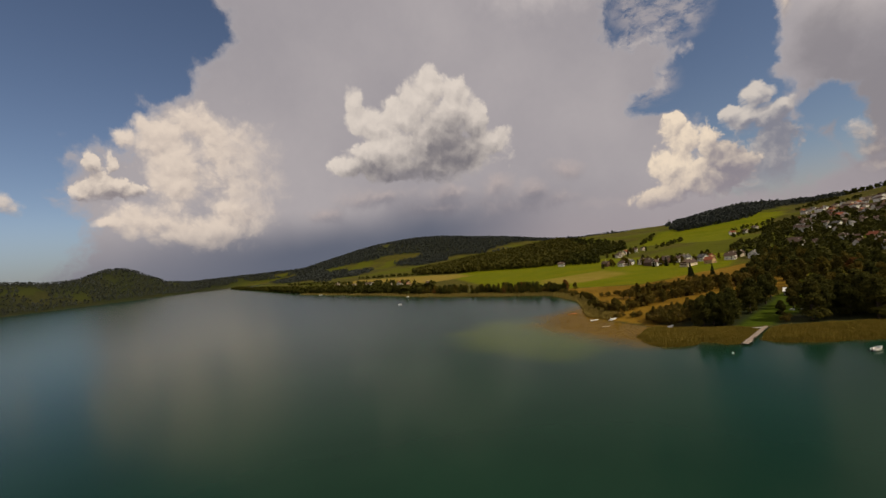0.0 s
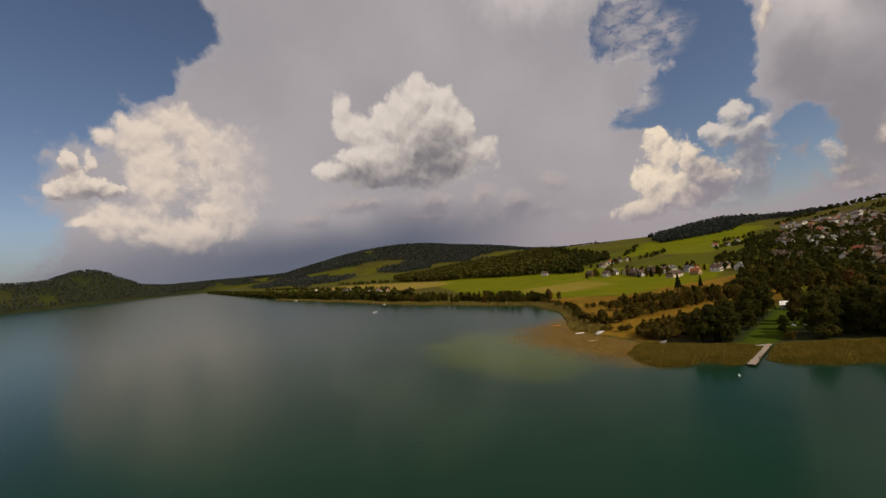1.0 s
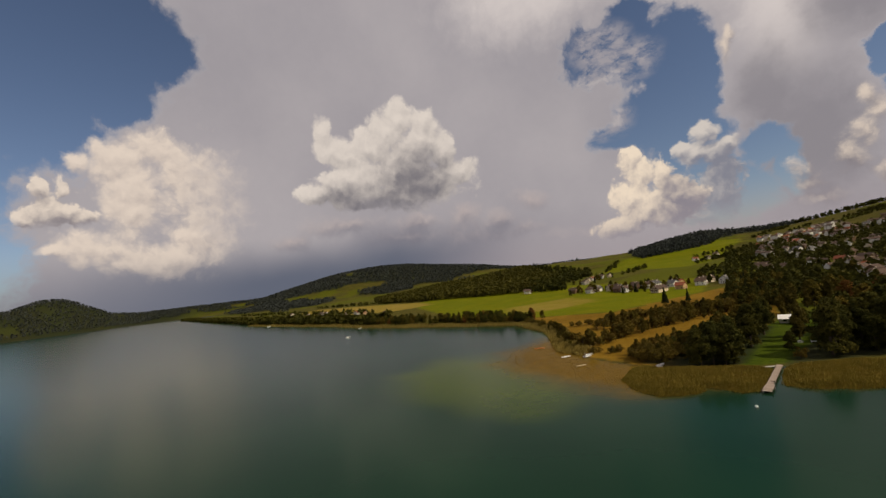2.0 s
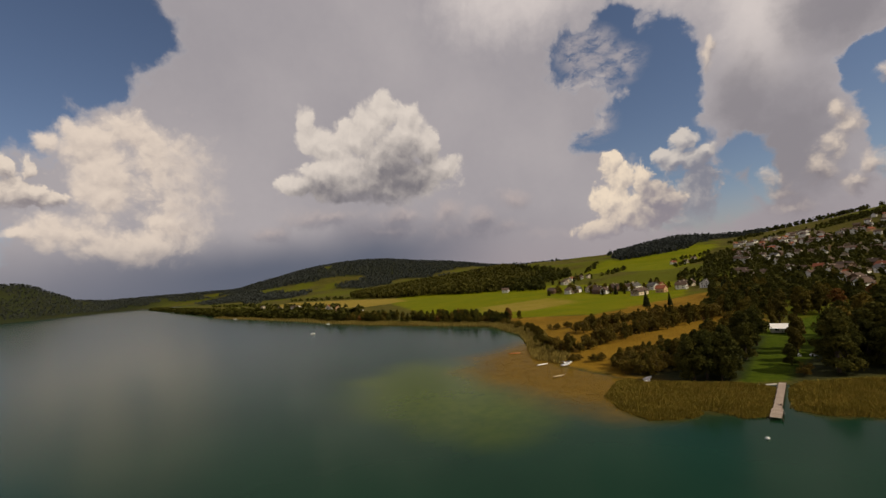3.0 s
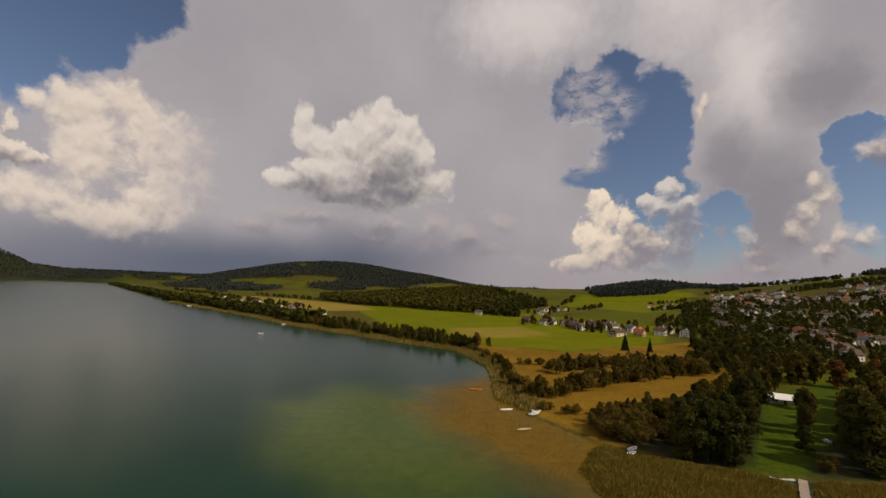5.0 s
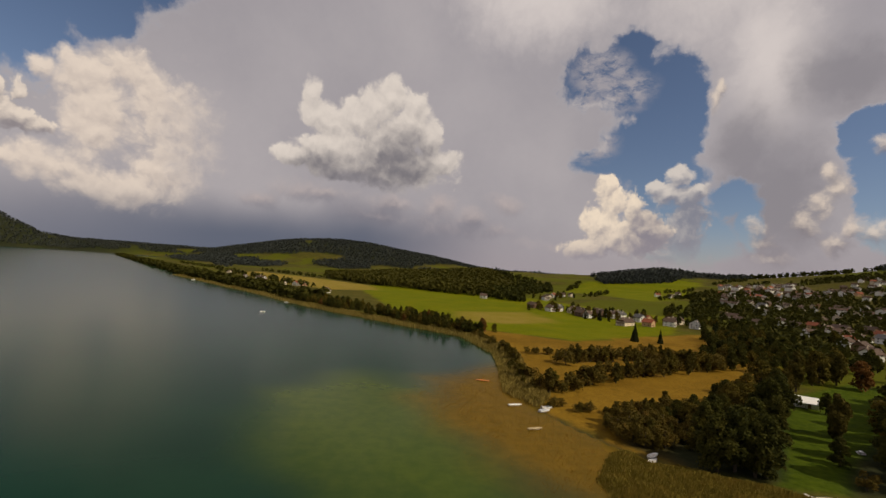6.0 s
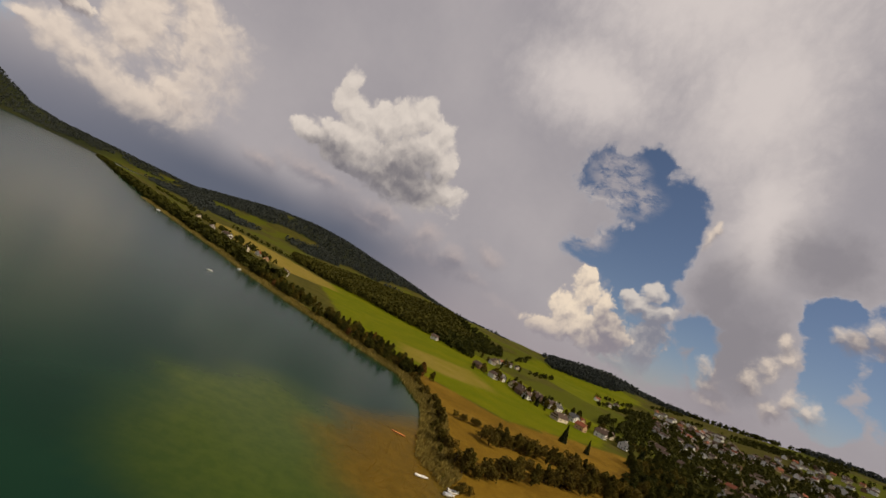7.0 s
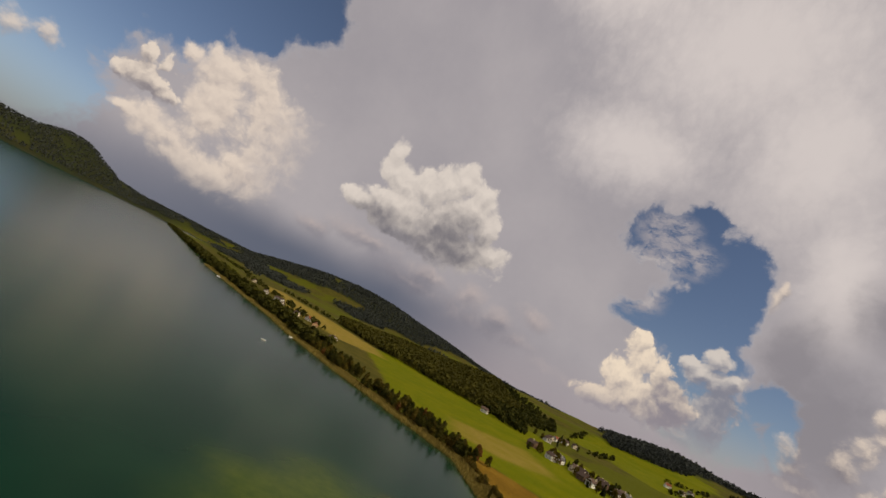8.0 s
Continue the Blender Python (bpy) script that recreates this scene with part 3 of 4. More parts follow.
def crown_shape(kind, h, r):
    """Lumps of a crown: centre and radius of each."""
    lumps = []
    if kind in ("broadleaf", "willow", "autumn"):
        w = h * r.uniform(0.25, 0.32)
        for k in range(30):
            a, t = r.uniform(0, 6.283), r.uniform(0, 1)
            up = 0.10 + 0.79 * t
            ring = w * (0.85 + 0.3 * t if t < 0.5 else 1.0 - 1.35 * (t - 0.5)) * r.uniform(0.35, 0.95)
            lumps.append((ring * math.cos(a), ring * math.sin(a), h * up, h * r.uniform(0.075, 0.13)))
        lumps.append((0.02 * h, 0, h * 0.9, h * 0.085))
        lumps.append((0, 0, h * 0.5, h * 0.17))
    elif kind == "poplar":
        for k in range(12):
            t = k / 11
            w = h * 0.13 * math.sin(math.pi * (0.12 + 0.8 * t)) ** 0.6
            a = r.uniform(0, 6.283)
            lumps.append((w * 0.55 * math.cos(a), w * 0.55 * math.sin(a), h * (0.12 + 0.8 * t), w * r.uniform(0.8, 1.1)))
    else:
        for k in range(9):
            a, d = r.uniform(0, 6.283), h * 0.42 * math.sqrt(r.uniform(0, 1))
            lumps.append((d * math.cos(a), d * math.sin(a), h * r.uniform(0.2, 0.72), h * r.uniform(0.2, 0.3)))
    return lumps


def tree_meshes(kind, h, seed, leaves, size):
    """A trunk with limbs, and a crown of many small clumps."""
    r = np.random.default_rng(seed)
    wood, wfaces, verts, faces = [], [], [], []
    bend = r.normal(0, 0.02 * h, 2)
    thick = 0.018 * h + 0.05
    top = h * (0.95 if kind == "spruce" else 0.72)
    spine = [(bend[0] * (k / 5) ** 2, bend[1] * (k / 5) ** 2, top * k / 5 - (0.4 if k == 0 else 0)) for k in range(6)]
    tube(wood, wfaces, spine, [thick * (1.25 - 0.2 * k) for k in range(6)], 7)
    if kind == "spruce":
        tiers = 13
        for k in range(tiers):
            t = k / (tiers - 1)
            z, w = h * (0.08 + 0.88 * t), h * 0.22 * (1 - t) ** 0.85 + 0.12
            n = max(6, int(leaves / tiers * (1.7 - 1.4 * t)))
            a, d = r.uniform(0, 6.283, n), w * np.sqrt(r.uniform(0.05, 1, n))
            c = np.stack([d * np.cos(a), d * np.sin(a), z - 0.35 * d + r.normal(0, 0.02 * h, n)], 1)
            cards(c, np.stack([np.cos(a), np.sin(a), np.full(n, 0.7)], 1), size, r, verts, faces)
    else:
        lumps = crown_shape(kind, h, r)
        for k, (x, y, z, w) in enumerate(lumps):
            if k % 2 == 0:
                s = spine[min(4, 1 + k // 4)]
                tube(wood, wfaces, [s, ((s[0] + x) / 2, (s[1] + y) / 2, (s[2] + z) / 2 + 0.03 * h), (x, y, z)], [thick * 0.5, thick * 0.3, thick * 0.1], 5)
            n = max(8, int(leaves * w ** 2 / sum(q[3] ** 2 for q in lumps)))
            d = r.normal(0, 1, (n, 3))
            d /= np.linalg.norm(d, axis=1, keepdims=True)
            d[:, 2] = np.where(d[:, 2] < -0.5, -d[:, 2], d[:, 2])
            rad = w * r.uniform(0.55, 1.12, n)[:, None]
            cards(np.array((x, y, z)) + d * rad, d + (0, 0, 0.25), size, r, verts, faces)
    return mesh_of("trunk", wood, wfaces, BARK, True), mesh_of("crown", verts, faces, LEAF[kind])


STOCK = {}
KIND_NAME = {"broadleaf": "broadleaf_tree", "willow": "willow_tree", "shrub": "shrub", "spruce": "spruce_tree", "poplar": "poplar_tree", "autumn": "autumn_tree"}
KIND_LABEL = {"broadleaf": "dark green leafy tree with a full rounded crown", "willow": "pale olive green tree with loose drooping crown",
              "shrub": "low brownish green bush on marshy ground", "spruce": "dark pointed conifer with dense needles",
              "poplar": "slim upright tree with olive green leaves", "autumn": "tree with rusty orange autumn leaves"}


def plant(kind, x, y, h, detail, group, label="", seed=None):
    """Sets a tree of that kind; those of one pattern share their meshes."""
    pick = int(rng.integers(0, 3)) if seed is None else seed
    size = {0: 12.0, 1: 12.0, 2: 12.0}[detail] if kind != "shrub" else 5.0
    key = (kind, pick, detail)
    lean = rng.uniform(0, 360)
    z = ground_z(x, y)
    if z < 0:
        z = 0.0
    s = h / size
    m = Matrix.LocRotScale((x, y, z - 0.05), Euler((0, 0, radians(lean))), (s * rng.uniform(0.9, 1.15), s * rng.uniform(0.9, 1.15), s))
    if key not in STOCK:
        leaves, card = {0: (5200, 0.42), 1: (1500, 0.72), 2: (420, 1.35)}[detail]
        if kind == "shrub":
            leaves, card = {0: (1500, 0.30), 1: (600, 0.46), 2: (180, 0.8)}[detail]
        trunk, crown = tree_meshes(kind, size, 11 * pick + 3 + len(kind), leaves, card)
        ob = empty(KIND_NAME[kind], m)
        part("trunk", trunk, BARK, ob)
        part("crown", crown, LEAF[kind], ob)
        tagged(ob, label or KIND_LABEL[kind], "bush" if kind == "shrub" else "tree", group)
        STOCK[key] = ob
        return ob
    ob = copy_thing(STOCK[key], m)
    ob.matrix_basis = m
    return tagged(ob, label or KIND_LABEL[kind], "", group)


def line_of(start, end, count, stray):
    t = (np.arange(count) + 0.5) / count + rng.uniform(-0.35, 0.35, count) / count
    return np.stack([start[0] + (end[0] - start[0]) * t, start[1] + (end[1] - start[1]) * t], 1) + rng.normal(0, stray, (count, 2))


def fill(poly, gap):
    """Uneven points, about gap metres apart, inside a polygon."""
    p = np.array(poly, float)
    xs, ys = np.meshgrid(np.arange(p[:, 0].min(), p[:, 0].max(), gap), np.arange(p[:, 1].min(), p[:, 1].max(), gap))
    q = np.stack([xs.ravel(), ys.ravel()], 1) + rng.uniform(-0.42, 0.42, (xs.size, 2)) * gap
    return q[within(poly, q[:, 0], q[:, 1]) > 0]


# ---------------------------------------------------------------- trees by the jetty and the lawn
GROVE = "trees beside the lawn"
for x, y in line_of((114, 200), (128, 194), 4, 0.7):
    plant("broadleaf", x, y, rng.uniform(13, 16.5), 0, GROVE)
for x, y in line_of((124, 199), (186, 247), 9, 1.5):
    plant("broadleaf", x, y, rng.uniform(12.5, 17), 0, GROVE)
for x, y in line_of((126, 214), (172, 250), 7, 2.0):
    plant(("broadleaf", "willow")[int(rng.integers(0, 2))], x, y, rng.uniform(9, 13), 0, GROVE)
for x, y in line_of((104, 214), (122, 232), 9, 3.5):
    plant("shrub", x, y, rng.uniform(4, 8), 0, "bushes behind the reeds")
for x, y in line_of((122, 226), (160, 246), 7, 2.5):
    plant(("shrub", "broadleaf")[int(rng.integers(0, 2))], x, y, rng.uniform(6, 11), 0, "bushes behind the reeds")
for x, y in fill([(100, 217), (112, 206), (122, 212), (140, 230), (152, 246), (122, 240), (104, 230)], 4.6):
    plant(("shrub", "shrub", "poplar", "willow")[int(rng.integers(0, 4))], x, y, rng.uniform(4, 8.5), 0, "bushes behind the reeds")
plant("broadleaf", 154, 201, 7.5, 0, GROVE, "small round dark green tree alone on the lawn", 1)
plant("poplar", 170, 214, 15, 0, GROVE, seed=0)
plant("poplar", 176, 219, 14, 0, GROVE, seed=1)
plant("broadleaf", 199, 241, 8, 0, GROVE, "small dark tree in front of the white pavilion", 2)
plant("shrub", 146, 189, 4.5, 0, GROVE, seed=0)
GROVE_EAST = [(152, 188), (168, 182), (215, 162), (330, 110), (360, 180), (300, 246), (262, 244), (250, 251), (206, 229), (184, 208), (162, 195)]
for x, y in fill(GROVE_EAST, 7.8):
    near = math.hypot(x - 30, y - 90) < 190
    plant(("broadleaf", "broadleaf", "willow")[int(rng.integers(0, 3))], x, y, rng.uniform(13, 19), 0 if near else 1, "grove of tall trees by the shore")
for x, y in line_of((190, 262), (300, 305), 15, 3.0):
    plant(("poplar", "willow", "broadleaf")[int(rng.integers(0, 3))], x, y, rng.uniform(12, 17), 1, "row of trees behind the lawn")
for x, y in line_of((262, 268), (350, 290), 10, 4.0):
    plant(("autumn", "willow", "broadleaf", "broadleaf")[int(rng.integers(0, 4))], x, y, rng.uniform(11, 15), 1, "row of trees behind the lawn")

# ---------------------------------------------------------------- bushes of the marsh
MARSH_BUSHES = "bushes on the marsh"
for start, end, count, stray, low, tall in [
        ((98, 425), (113, 352), 16, 2.5, 3.5, 6.0), ((110, 345), (96, 268), 18, 2.5, 3.5, 6.5), ((122, 342), (152, 336), 11, 2.0, 3.0, 5.0),
        ((100, 262), (150, 288), 26, 2.5, 5.0, 9.5), ((150, 288), (220, 314), 30, 3.0, 7.0, 11.5), ((130, 318), (205, 332), 30, 3.5, 6.0, 10.5),
        ((93, 247), (112, 236), 8, 1.5, 2.5, 4.0), ((70, 452), (96, 428), 8, 2.0, 3.5, 6.0), ((160, 352), (205, 360), 5, 4.0, 3.0, 4.5)]:
    for x, y in line_of(start, end, count, stray):
        if wobble(x, y, 13, 9) < -0.8:
            continue
        kind = "shrub" if tall < 6.4 else ("shrub", "poplar", "willow")[int(rng.choice(3, p=[0.35, 0.4, 0.25]))]
        plant(kind, x, y, rng.uniform(low, tall) * (1.0 if kind == "shrub" else 1.08), 1, MARSH_BUSHES)
for x, y in fill([(206, 316), (240, 296), (290, 330), (345, 400), (350, 440), (300, 420), (250, 360)], 9.5):
    plant(("broadleaf", "broadleaf", "willow")[int(rng.integers(0, 3))], x, y, rng.uniform(8, 12.5), 1, "copse at the edge of the marsh")
plant("spruce", 227, 400, 13, 1, "conifers on the meadow", seed=0)
plant("spruce", 243, 393, 10, 1, "conifers on the meadow", seed=1)
plant("broadleaf", 222, 605, 8, 1, "trees on the meadow", seed=1)

# ---------------------------------------------------------------- wooded shore to the north
SHORE = "trees along the far shore"
SHORE_WOOD = []
for k in range(len(LAKE)):
    (ax, ay), (bx, by) = LAKE[k], LAKE[(k + 1) % len(LAKE)]
    if not (430 < by < 2700 and ay < 2600 and ax > -1330):
        continue
    long = math.hypot(bx - ax, by - ay)
    nx, ny = (by - ay) / long, -(bx - ax) / long
    for row, inset in enumerate((3, 8, 14, 21, 30)):
        for x, y in line_of((ax, ay), (bx, by), max(2, int(long / (6.5 if ay < 520 else 7.5 if ay < 1000 else 11))), 2.0):
            x, y = x + nx * inset, y + ny * inset
            if wobble(x, y, 45, 4) < -0.75 or lake_distance(x, y) < 3:
                continue
            if ay > 520:
                SHORE_WOOD.append((x, y))
                continue
            kind = ("shrub", "broadleaf", "willow", "broadleaf", "poplar", "autumn")[int(rng.choice(6, p=[0.12, 0.36, 0.24, 0.16, 0.08, 0.04]))]
            tall = rng.uniform(4, 6) if kind == "shrub" else rng.uniform(7, 12.5) * (1.15 if ay > 600 else 0.9)
            plant(kind, x, y, tall, 1 if ay < 560 else 2, SHORE)

# ---------------------------------------------------------------- far woods, too many to count
def wood(name, points, low, tall, clumps, label, mat, card=0.42):
    """A wood of joined trees: uneven crowns of leaf clumps."""
    verts, faces = [], []
    r = np.random.default_rng(len(points))
    z = height(points[:, 0], points[:, 1])
    for (x, y), g in zip(points, z):
        h = r.uniform(low, tall)
        d = r.normal(0, 1, (clumps, 3))
        d /= np.linalg.norm(d, axis=1, keepdims=True)
        d[:, 2] = np.abs(d[:, 2]) * 1.9 - 0.95
        c = np.array((x, y, g + h * 0.5)) + d * np.array((0.36, 0.36, 0.45)) * h * r.uniform(0.75, 1.1, (clumps, 1))
        cards(c, d + (0, 0, 0.2), h * card, r, verts, faces)
    ob = new(name, mesh_of(name, verts, faces, mat))
    return tagged(ob, label, "woods", kind="stuff")


FOREST_BELT = [(30, 1010), (100, 935), (190, 815), (232, 800), (262, 930), (420, 1220), (470, 1700), (300, 2000), (80, 1900), (-110, 1500), (-70, 1180)]
wood("forest", fill(FOREST_BELT, 11.5), 12, 19, 22, "dark mixed forest beyond the green meadow", LEAF["broadleaf"], 0.36)
copse = fill([(212, 770), (248, 690), (300, 830), (420, 990), (540, 1280), (480, 1650), (420, 1230), (262, 935)], 15)
wood("copse", copse[wobble(copse[:, 0], copse[:, 1], 50, 7) > -0.6], 8, 14, 24, "mixed trees behind the village", LEAF["broadleaf"])
far = fill([(-2600, 3900), (-1400, 2900), (-1250, 2700), (-500, 1500), (0, 1000), (400, 800), (700, 900), (1300, 1000), (2600, 900), (3200, 2000), (2400, 3600), (0, 4600), (-1500, 4600)], 19)
far = far[wooded(far[:, 0], far[:, 1], height(far[:, 0], far[:, 1]), lake_distance(far[:, 0], far[:, 1])) > 0.5]
far = far[within(FOREST_BELT, far[:, 0], far[:, 1]) < 0]
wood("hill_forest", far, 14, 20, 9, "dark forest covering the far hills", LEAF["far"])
west = fill([(-2100, 2600), (-2350, 2050), (-3300, 1100), (-4600, 900), (-4700, 2600), (-3200, 4000), (-1900, 4300), (-1950, 3400)], 21)
west = west[(lake_distance(west[:, 0], west[:, 1]) > 25) & (wobble(west[:, 0], west[:, 1], 200, 2) > -0.62)]
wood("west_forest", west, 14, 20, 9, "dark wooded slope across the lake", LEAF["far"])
wood("shore_wood", np.array(SHORE_WOOD), 7, 16, 24, "long belt of trees on the far shore", LEAF["broadleaf"])
HILLTOP = [(700, 1270), (780, 1205), (880, 1235), (1010, 1335), (1000, 1440), (930, 1500), (830, 1490), (740, 1400)]
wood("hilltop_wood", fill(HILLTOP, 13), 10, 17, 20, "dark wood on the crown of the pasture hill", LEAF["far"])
hedges = np.concatenate([line_of(a, b, n, 5) for a, b, n in [((-60, 820), (-330, 1260), 40), ((60, 1010), (-300, 1500), 45), ((-330, 1320), (-700, 1900), 40),
                                                             ((430, 860), (560, 1010), 16), ((620, 860), (760, 960), 16), ((500, 1080), (640, 1300), 18), ((690, 1010), (830, 1060), 16), ((560, 830), (700, 905), 14), ((980, 1180), (1240, 1330), 24), ((1040, 1120), (1150, 1170), 12)]])
RIDGE = [(1100, 1640), (1251, 1545), (1332, 1439), (1423, 1345), (1480, 1230), (1605, 1152), (1660, 1020), (1740, 900)]
ridge = np.concatenate([line_of(a, b, 56, 16) for a, b in zip(RIDGE, RIDGE[1:])])
wood("ridge_trees", ridge[wobble(ridge[:, 0], ridge[:, 1], 70, 2) > -0.6], 9, 17, 18, "dark line of trees along the ridge", LEAF["broadleaf"], 0.36)
slope = fill([(980, 1010), (1180, 1080), (1420, 1180), (1560, 1080), (1600, 900), (1300, 830), (1080, 860)], 16)
wood("slope_trees", slope[wobble(slope[:, 0], slope[:, 1], 85, 4) > 0.45], 8, 14, 16, "clumps of dark trees on the upper pasture", LEAF["broadleaf"], 0.36)
wood("hedgerow", hedges, 7, 12, 16, "hedgerow trees between the fields", LEAF["broadleaf"])

# ---------------------------------------------------------------- reeds
REED_MAT = foliage("reed", (0.118, 0.096, 0.014), (0.200, 0.154, 0.026), (0.235, 0.166, 0.030))
BROWN_REED = foliage("brown_reed", (0.165, 0.096, 0.016), (0.240, 0.140, 0.024), (0.270, 0.150, 0.030))
PALE_REED = foliage("pale_reed", (0.170, 0.130, 0.030), (0.260, 0.200, 0.052), (0.280, 0.200, 0.055))


def reeds(name, points, low, tall, label, spread_out=0.16, blades=4, mat=REED_MAT, grown=1.0):
    verts, faces = [], []
    r = np.random.default_rng(len(points))
    n = len(points)
    for k in range(blades):
        base = np.stack([points[:, 0] + r.normal(0, 0.22, n), points[:, 1] + r.normal(0, 0.22, n), np.maximum(height(points[:, 0], points[:, 1]), -0.1)], 1)
        a = r.uniform(0, 3.1416, n)
        side = np.stack([np.cos(a), np.sin(a), np.zeros(n)], 1) * (spread_out * r.uniform(0.6, 1.2, n))[:, None]
        h = r.uniform(low, tall, n) * (1 + 0.18 * wobble(points[:, 0], points[:, 1], 5)) * grown
        lean = np.stack([r.normal(0.1, 0.18, n), r.normal(0, 0.18, n), np.ones(n)], 1) * h[:, None]
        i0 = len(verts)
        verts.extend(np.stack([base - side * 0.5, base + side * 0.5, base + lean * 0.7 + side, base + lean, base + lean * 0.72 - side], 1).reshape(-1, 3).tolist())
        faces.extend((np.arange(n)[:, None] * 5 + np.arange(5) + i0).tolist())
    return tagged(new(name, mesh_of(name, verts, faces, mat)), label, "reeds", kind="stuff")


def fringe(p, edge):
    return p[edge(p[:, 0], p[:, 1])]


dense = np.concatenate([fill(REEDS_WEST, 0.42), fringe(fill(REEDS_EAST, 0.5), lambda x, y: x < 240)])
dense = dense[np.abs((dense[:, 0] - 109) * 0.676 - (dense[:, 1] - 162) * 0.737) > 1.45]
dense = dense[np.hypot(dense[:, 0] - 103.5, dense[:, 1] - 205) > 4.5]
dense = dense[wobble(dense[:, 0], dense[:, 1], 9, 6) > -0.93]
inner = np.maximum(within(REEDS_WEST, dense[:, 0], dense[:, 1]), within(REEDS_EAST, dense[:, 0], dense[:, 1]))
inner = inner + 0.8 * wobble(dense[:, 0], dense[:, 1], 7, 3)
dense, inner = dense[inner > 0.2], inner[inner > 0.2]
reeds("reed_bed", dense, 1.2, 2.0, "dense tawny reed bed standing in the shallows", 0.13, 5, grown=0.35 + 0.65 * smooth(inner, 0.2, 4.0))
sparse = fill([(x - 8 if x < 70 else x, y) for x, y in BROWN], 0.55)
depth_in = within(BROWN, sparse[:, 0], sparse[:, 1]) + 4 * wobble(sparse[:, 0], sparse[:, 1], 9, 1)
sparse = sparse[(lake_distance(sparse[:, 0], sparse[:, 1]) < 1) & (rng.uniform(0, 1, len(sparse)) < 0.03 + 0.42 * smooth(depth_in, -4, 13))]
reeds("sparse_reeds", sparse, 0.2, 0.55, "thin brown reeds rising from shallow water", 0.05, 2, BROWN_REED)
rim = fill([(89, 243), (82, 262), (92, 300), (99, 335), (94, 392), (55, 436), (0, 500), (-52, 568), (-104, 655), (-180, 760), (-335, 980), (-320, 990), (-90, 668), (-38, 580), (14, 513), (68, 452), (110, 402), (116, 340), (103, 290), (98, 255)], 1.1)
reeds("reed_fringe", rim, 1.3, 2.1, "yellow reed fringe along the bank", 0.24, 3, PALE_REED)

# ---------------------------------------------------------------- jetty
PLANK = plain("weathered_planks", (0.34, 0.27, 0.22), 0.85, 0.35, 0.8, each=0.2, bump=0.4)
POST = plain("dark_timber", (0.10, 0.075, 0.055), 0.9, 0.4, 0.5, bump=0.4)
WHITE = plain("white_paint", (0.80, 0.79, 0.76), 0.45, 0.10, 1.5, each=0.04)
METAL = plain("galvanised_metal", (0.55, 0.56, 0.57), 0.4, 0.15, 0.6, metal=0.9)


def jetty():
    start, end = Vector((109, 162, 0)), Vector((134.5, 185.4, 0))
    long = (end - start).length
    turn = math.degrees(math.atan2(end.y - start.y, end.x - start.x)) - 90
    ob = empty("jetty", pose(start.x, start.y, 0, 0, 0, turn))
    plank = bpy.data.meshes.new("plank")
    box(bm := bmesh.new(), 0, 0, 0, 1.8, 0.19, 0.045, bevel=0.008)
    bm.to_mesh(plank), bm.free()
    plank.materials.append(PLANK)
    wide = bpy.data.meshes.new("plank")
    box(bm := bmesh.new(), 0, 0, 0, 2.4, 0.19, 0.045, bevel=0.008)
    bm.to_mesh(wide), bm.free()
    wide.materials.append(PLANK)
    for k in range(int(long / 0.215)):
        y = 0.1 + k * 0.215
        ob_plank = part("plank", wide if y < 7 else plank, PLANK, ob, at=pose(rng.normal(0, 0.02), y, 0.62 + rng.normal(0, 0.006), 0, 0, rng.normal(0, 0.4)))
    for side in (-0.65, 0.65):
        part("stringer", box(bmesh.new(), side, long / 2, 0.43, 0.14, long, 0.18, bevel=0.01), POST, ob)
    post = bpy.data.meshes.new("post")
    v, f = [], []
    tube(v, f, [(0, 0, -1.4), (0, 0, 0.6), (0.01, 0, 1.0)], [0.12, 0.11, 0.10], 8)
    post = mesh_of("post", v, f, POST)
    for k in range(9):
        for side in (-1, 1):
            y = 0.4 + k * (long - 2) / 8
            part("post", post, POST, ob, at=pose(side * (1.27 if y < 7 else 0.97), y, -0.05 if k else 0.15))
    ladder = part("ladder", box(bmesh.new(), 1.38, 5.0, -0.5, 0.05, 0.05, 1.9), METAL, ob, "galvanised swimming ladder")
    part("rail", box(bmesh.new(), 1.38, 5.45, -0.5, 0.05, 0.05, 1.9), METAL, ladder)
    for k in range(5):
        part("rung", box(bmesh.new(), 1.38, 5.225, -0.3 + 0.25 * k, 0.04, 0.42, 0.04), METAL, ladder)
    part("bench_seat", box(bmesh.new(), 0.62, 11.0, 1.05, 0.42, 1.7, 0.06, bevel=0.01), PLANK, ob)
    for y in (10.4, 11.6):
        part("bench_leg", box(bmesh.new(), 0.62, y, 0.665, 0.36, 0.08, 0.385), POST, ob)
    return tagged(ob, "long weathered wooden jetty on dark posts through reeds", "jetty")


jetty()
CONCRETE = plain("pale_concrete", (0.42, 0.39, 0.34), 0.9, 0.25, 1.2, bump=0.3)
slab = new("landing_slab")
slab.matrix_basis = pose(131.0, 187.3, ground_z(131, 187.3), 0, 0, -20)
part("slab", box(bmesh.new(), 0, 0, -0.25, 5.5, 1.6, 0.42, bevel=0.03), CONCRETE, slab)
part("step", box(bmesh.new(), 0.8, -1.1, -0.3, 1.8, 0.6, 0.3, bevel=0.03), CONCRETE, slab)
tagged(slab, "pale concrete landing slab at the jetty's root", "slab")


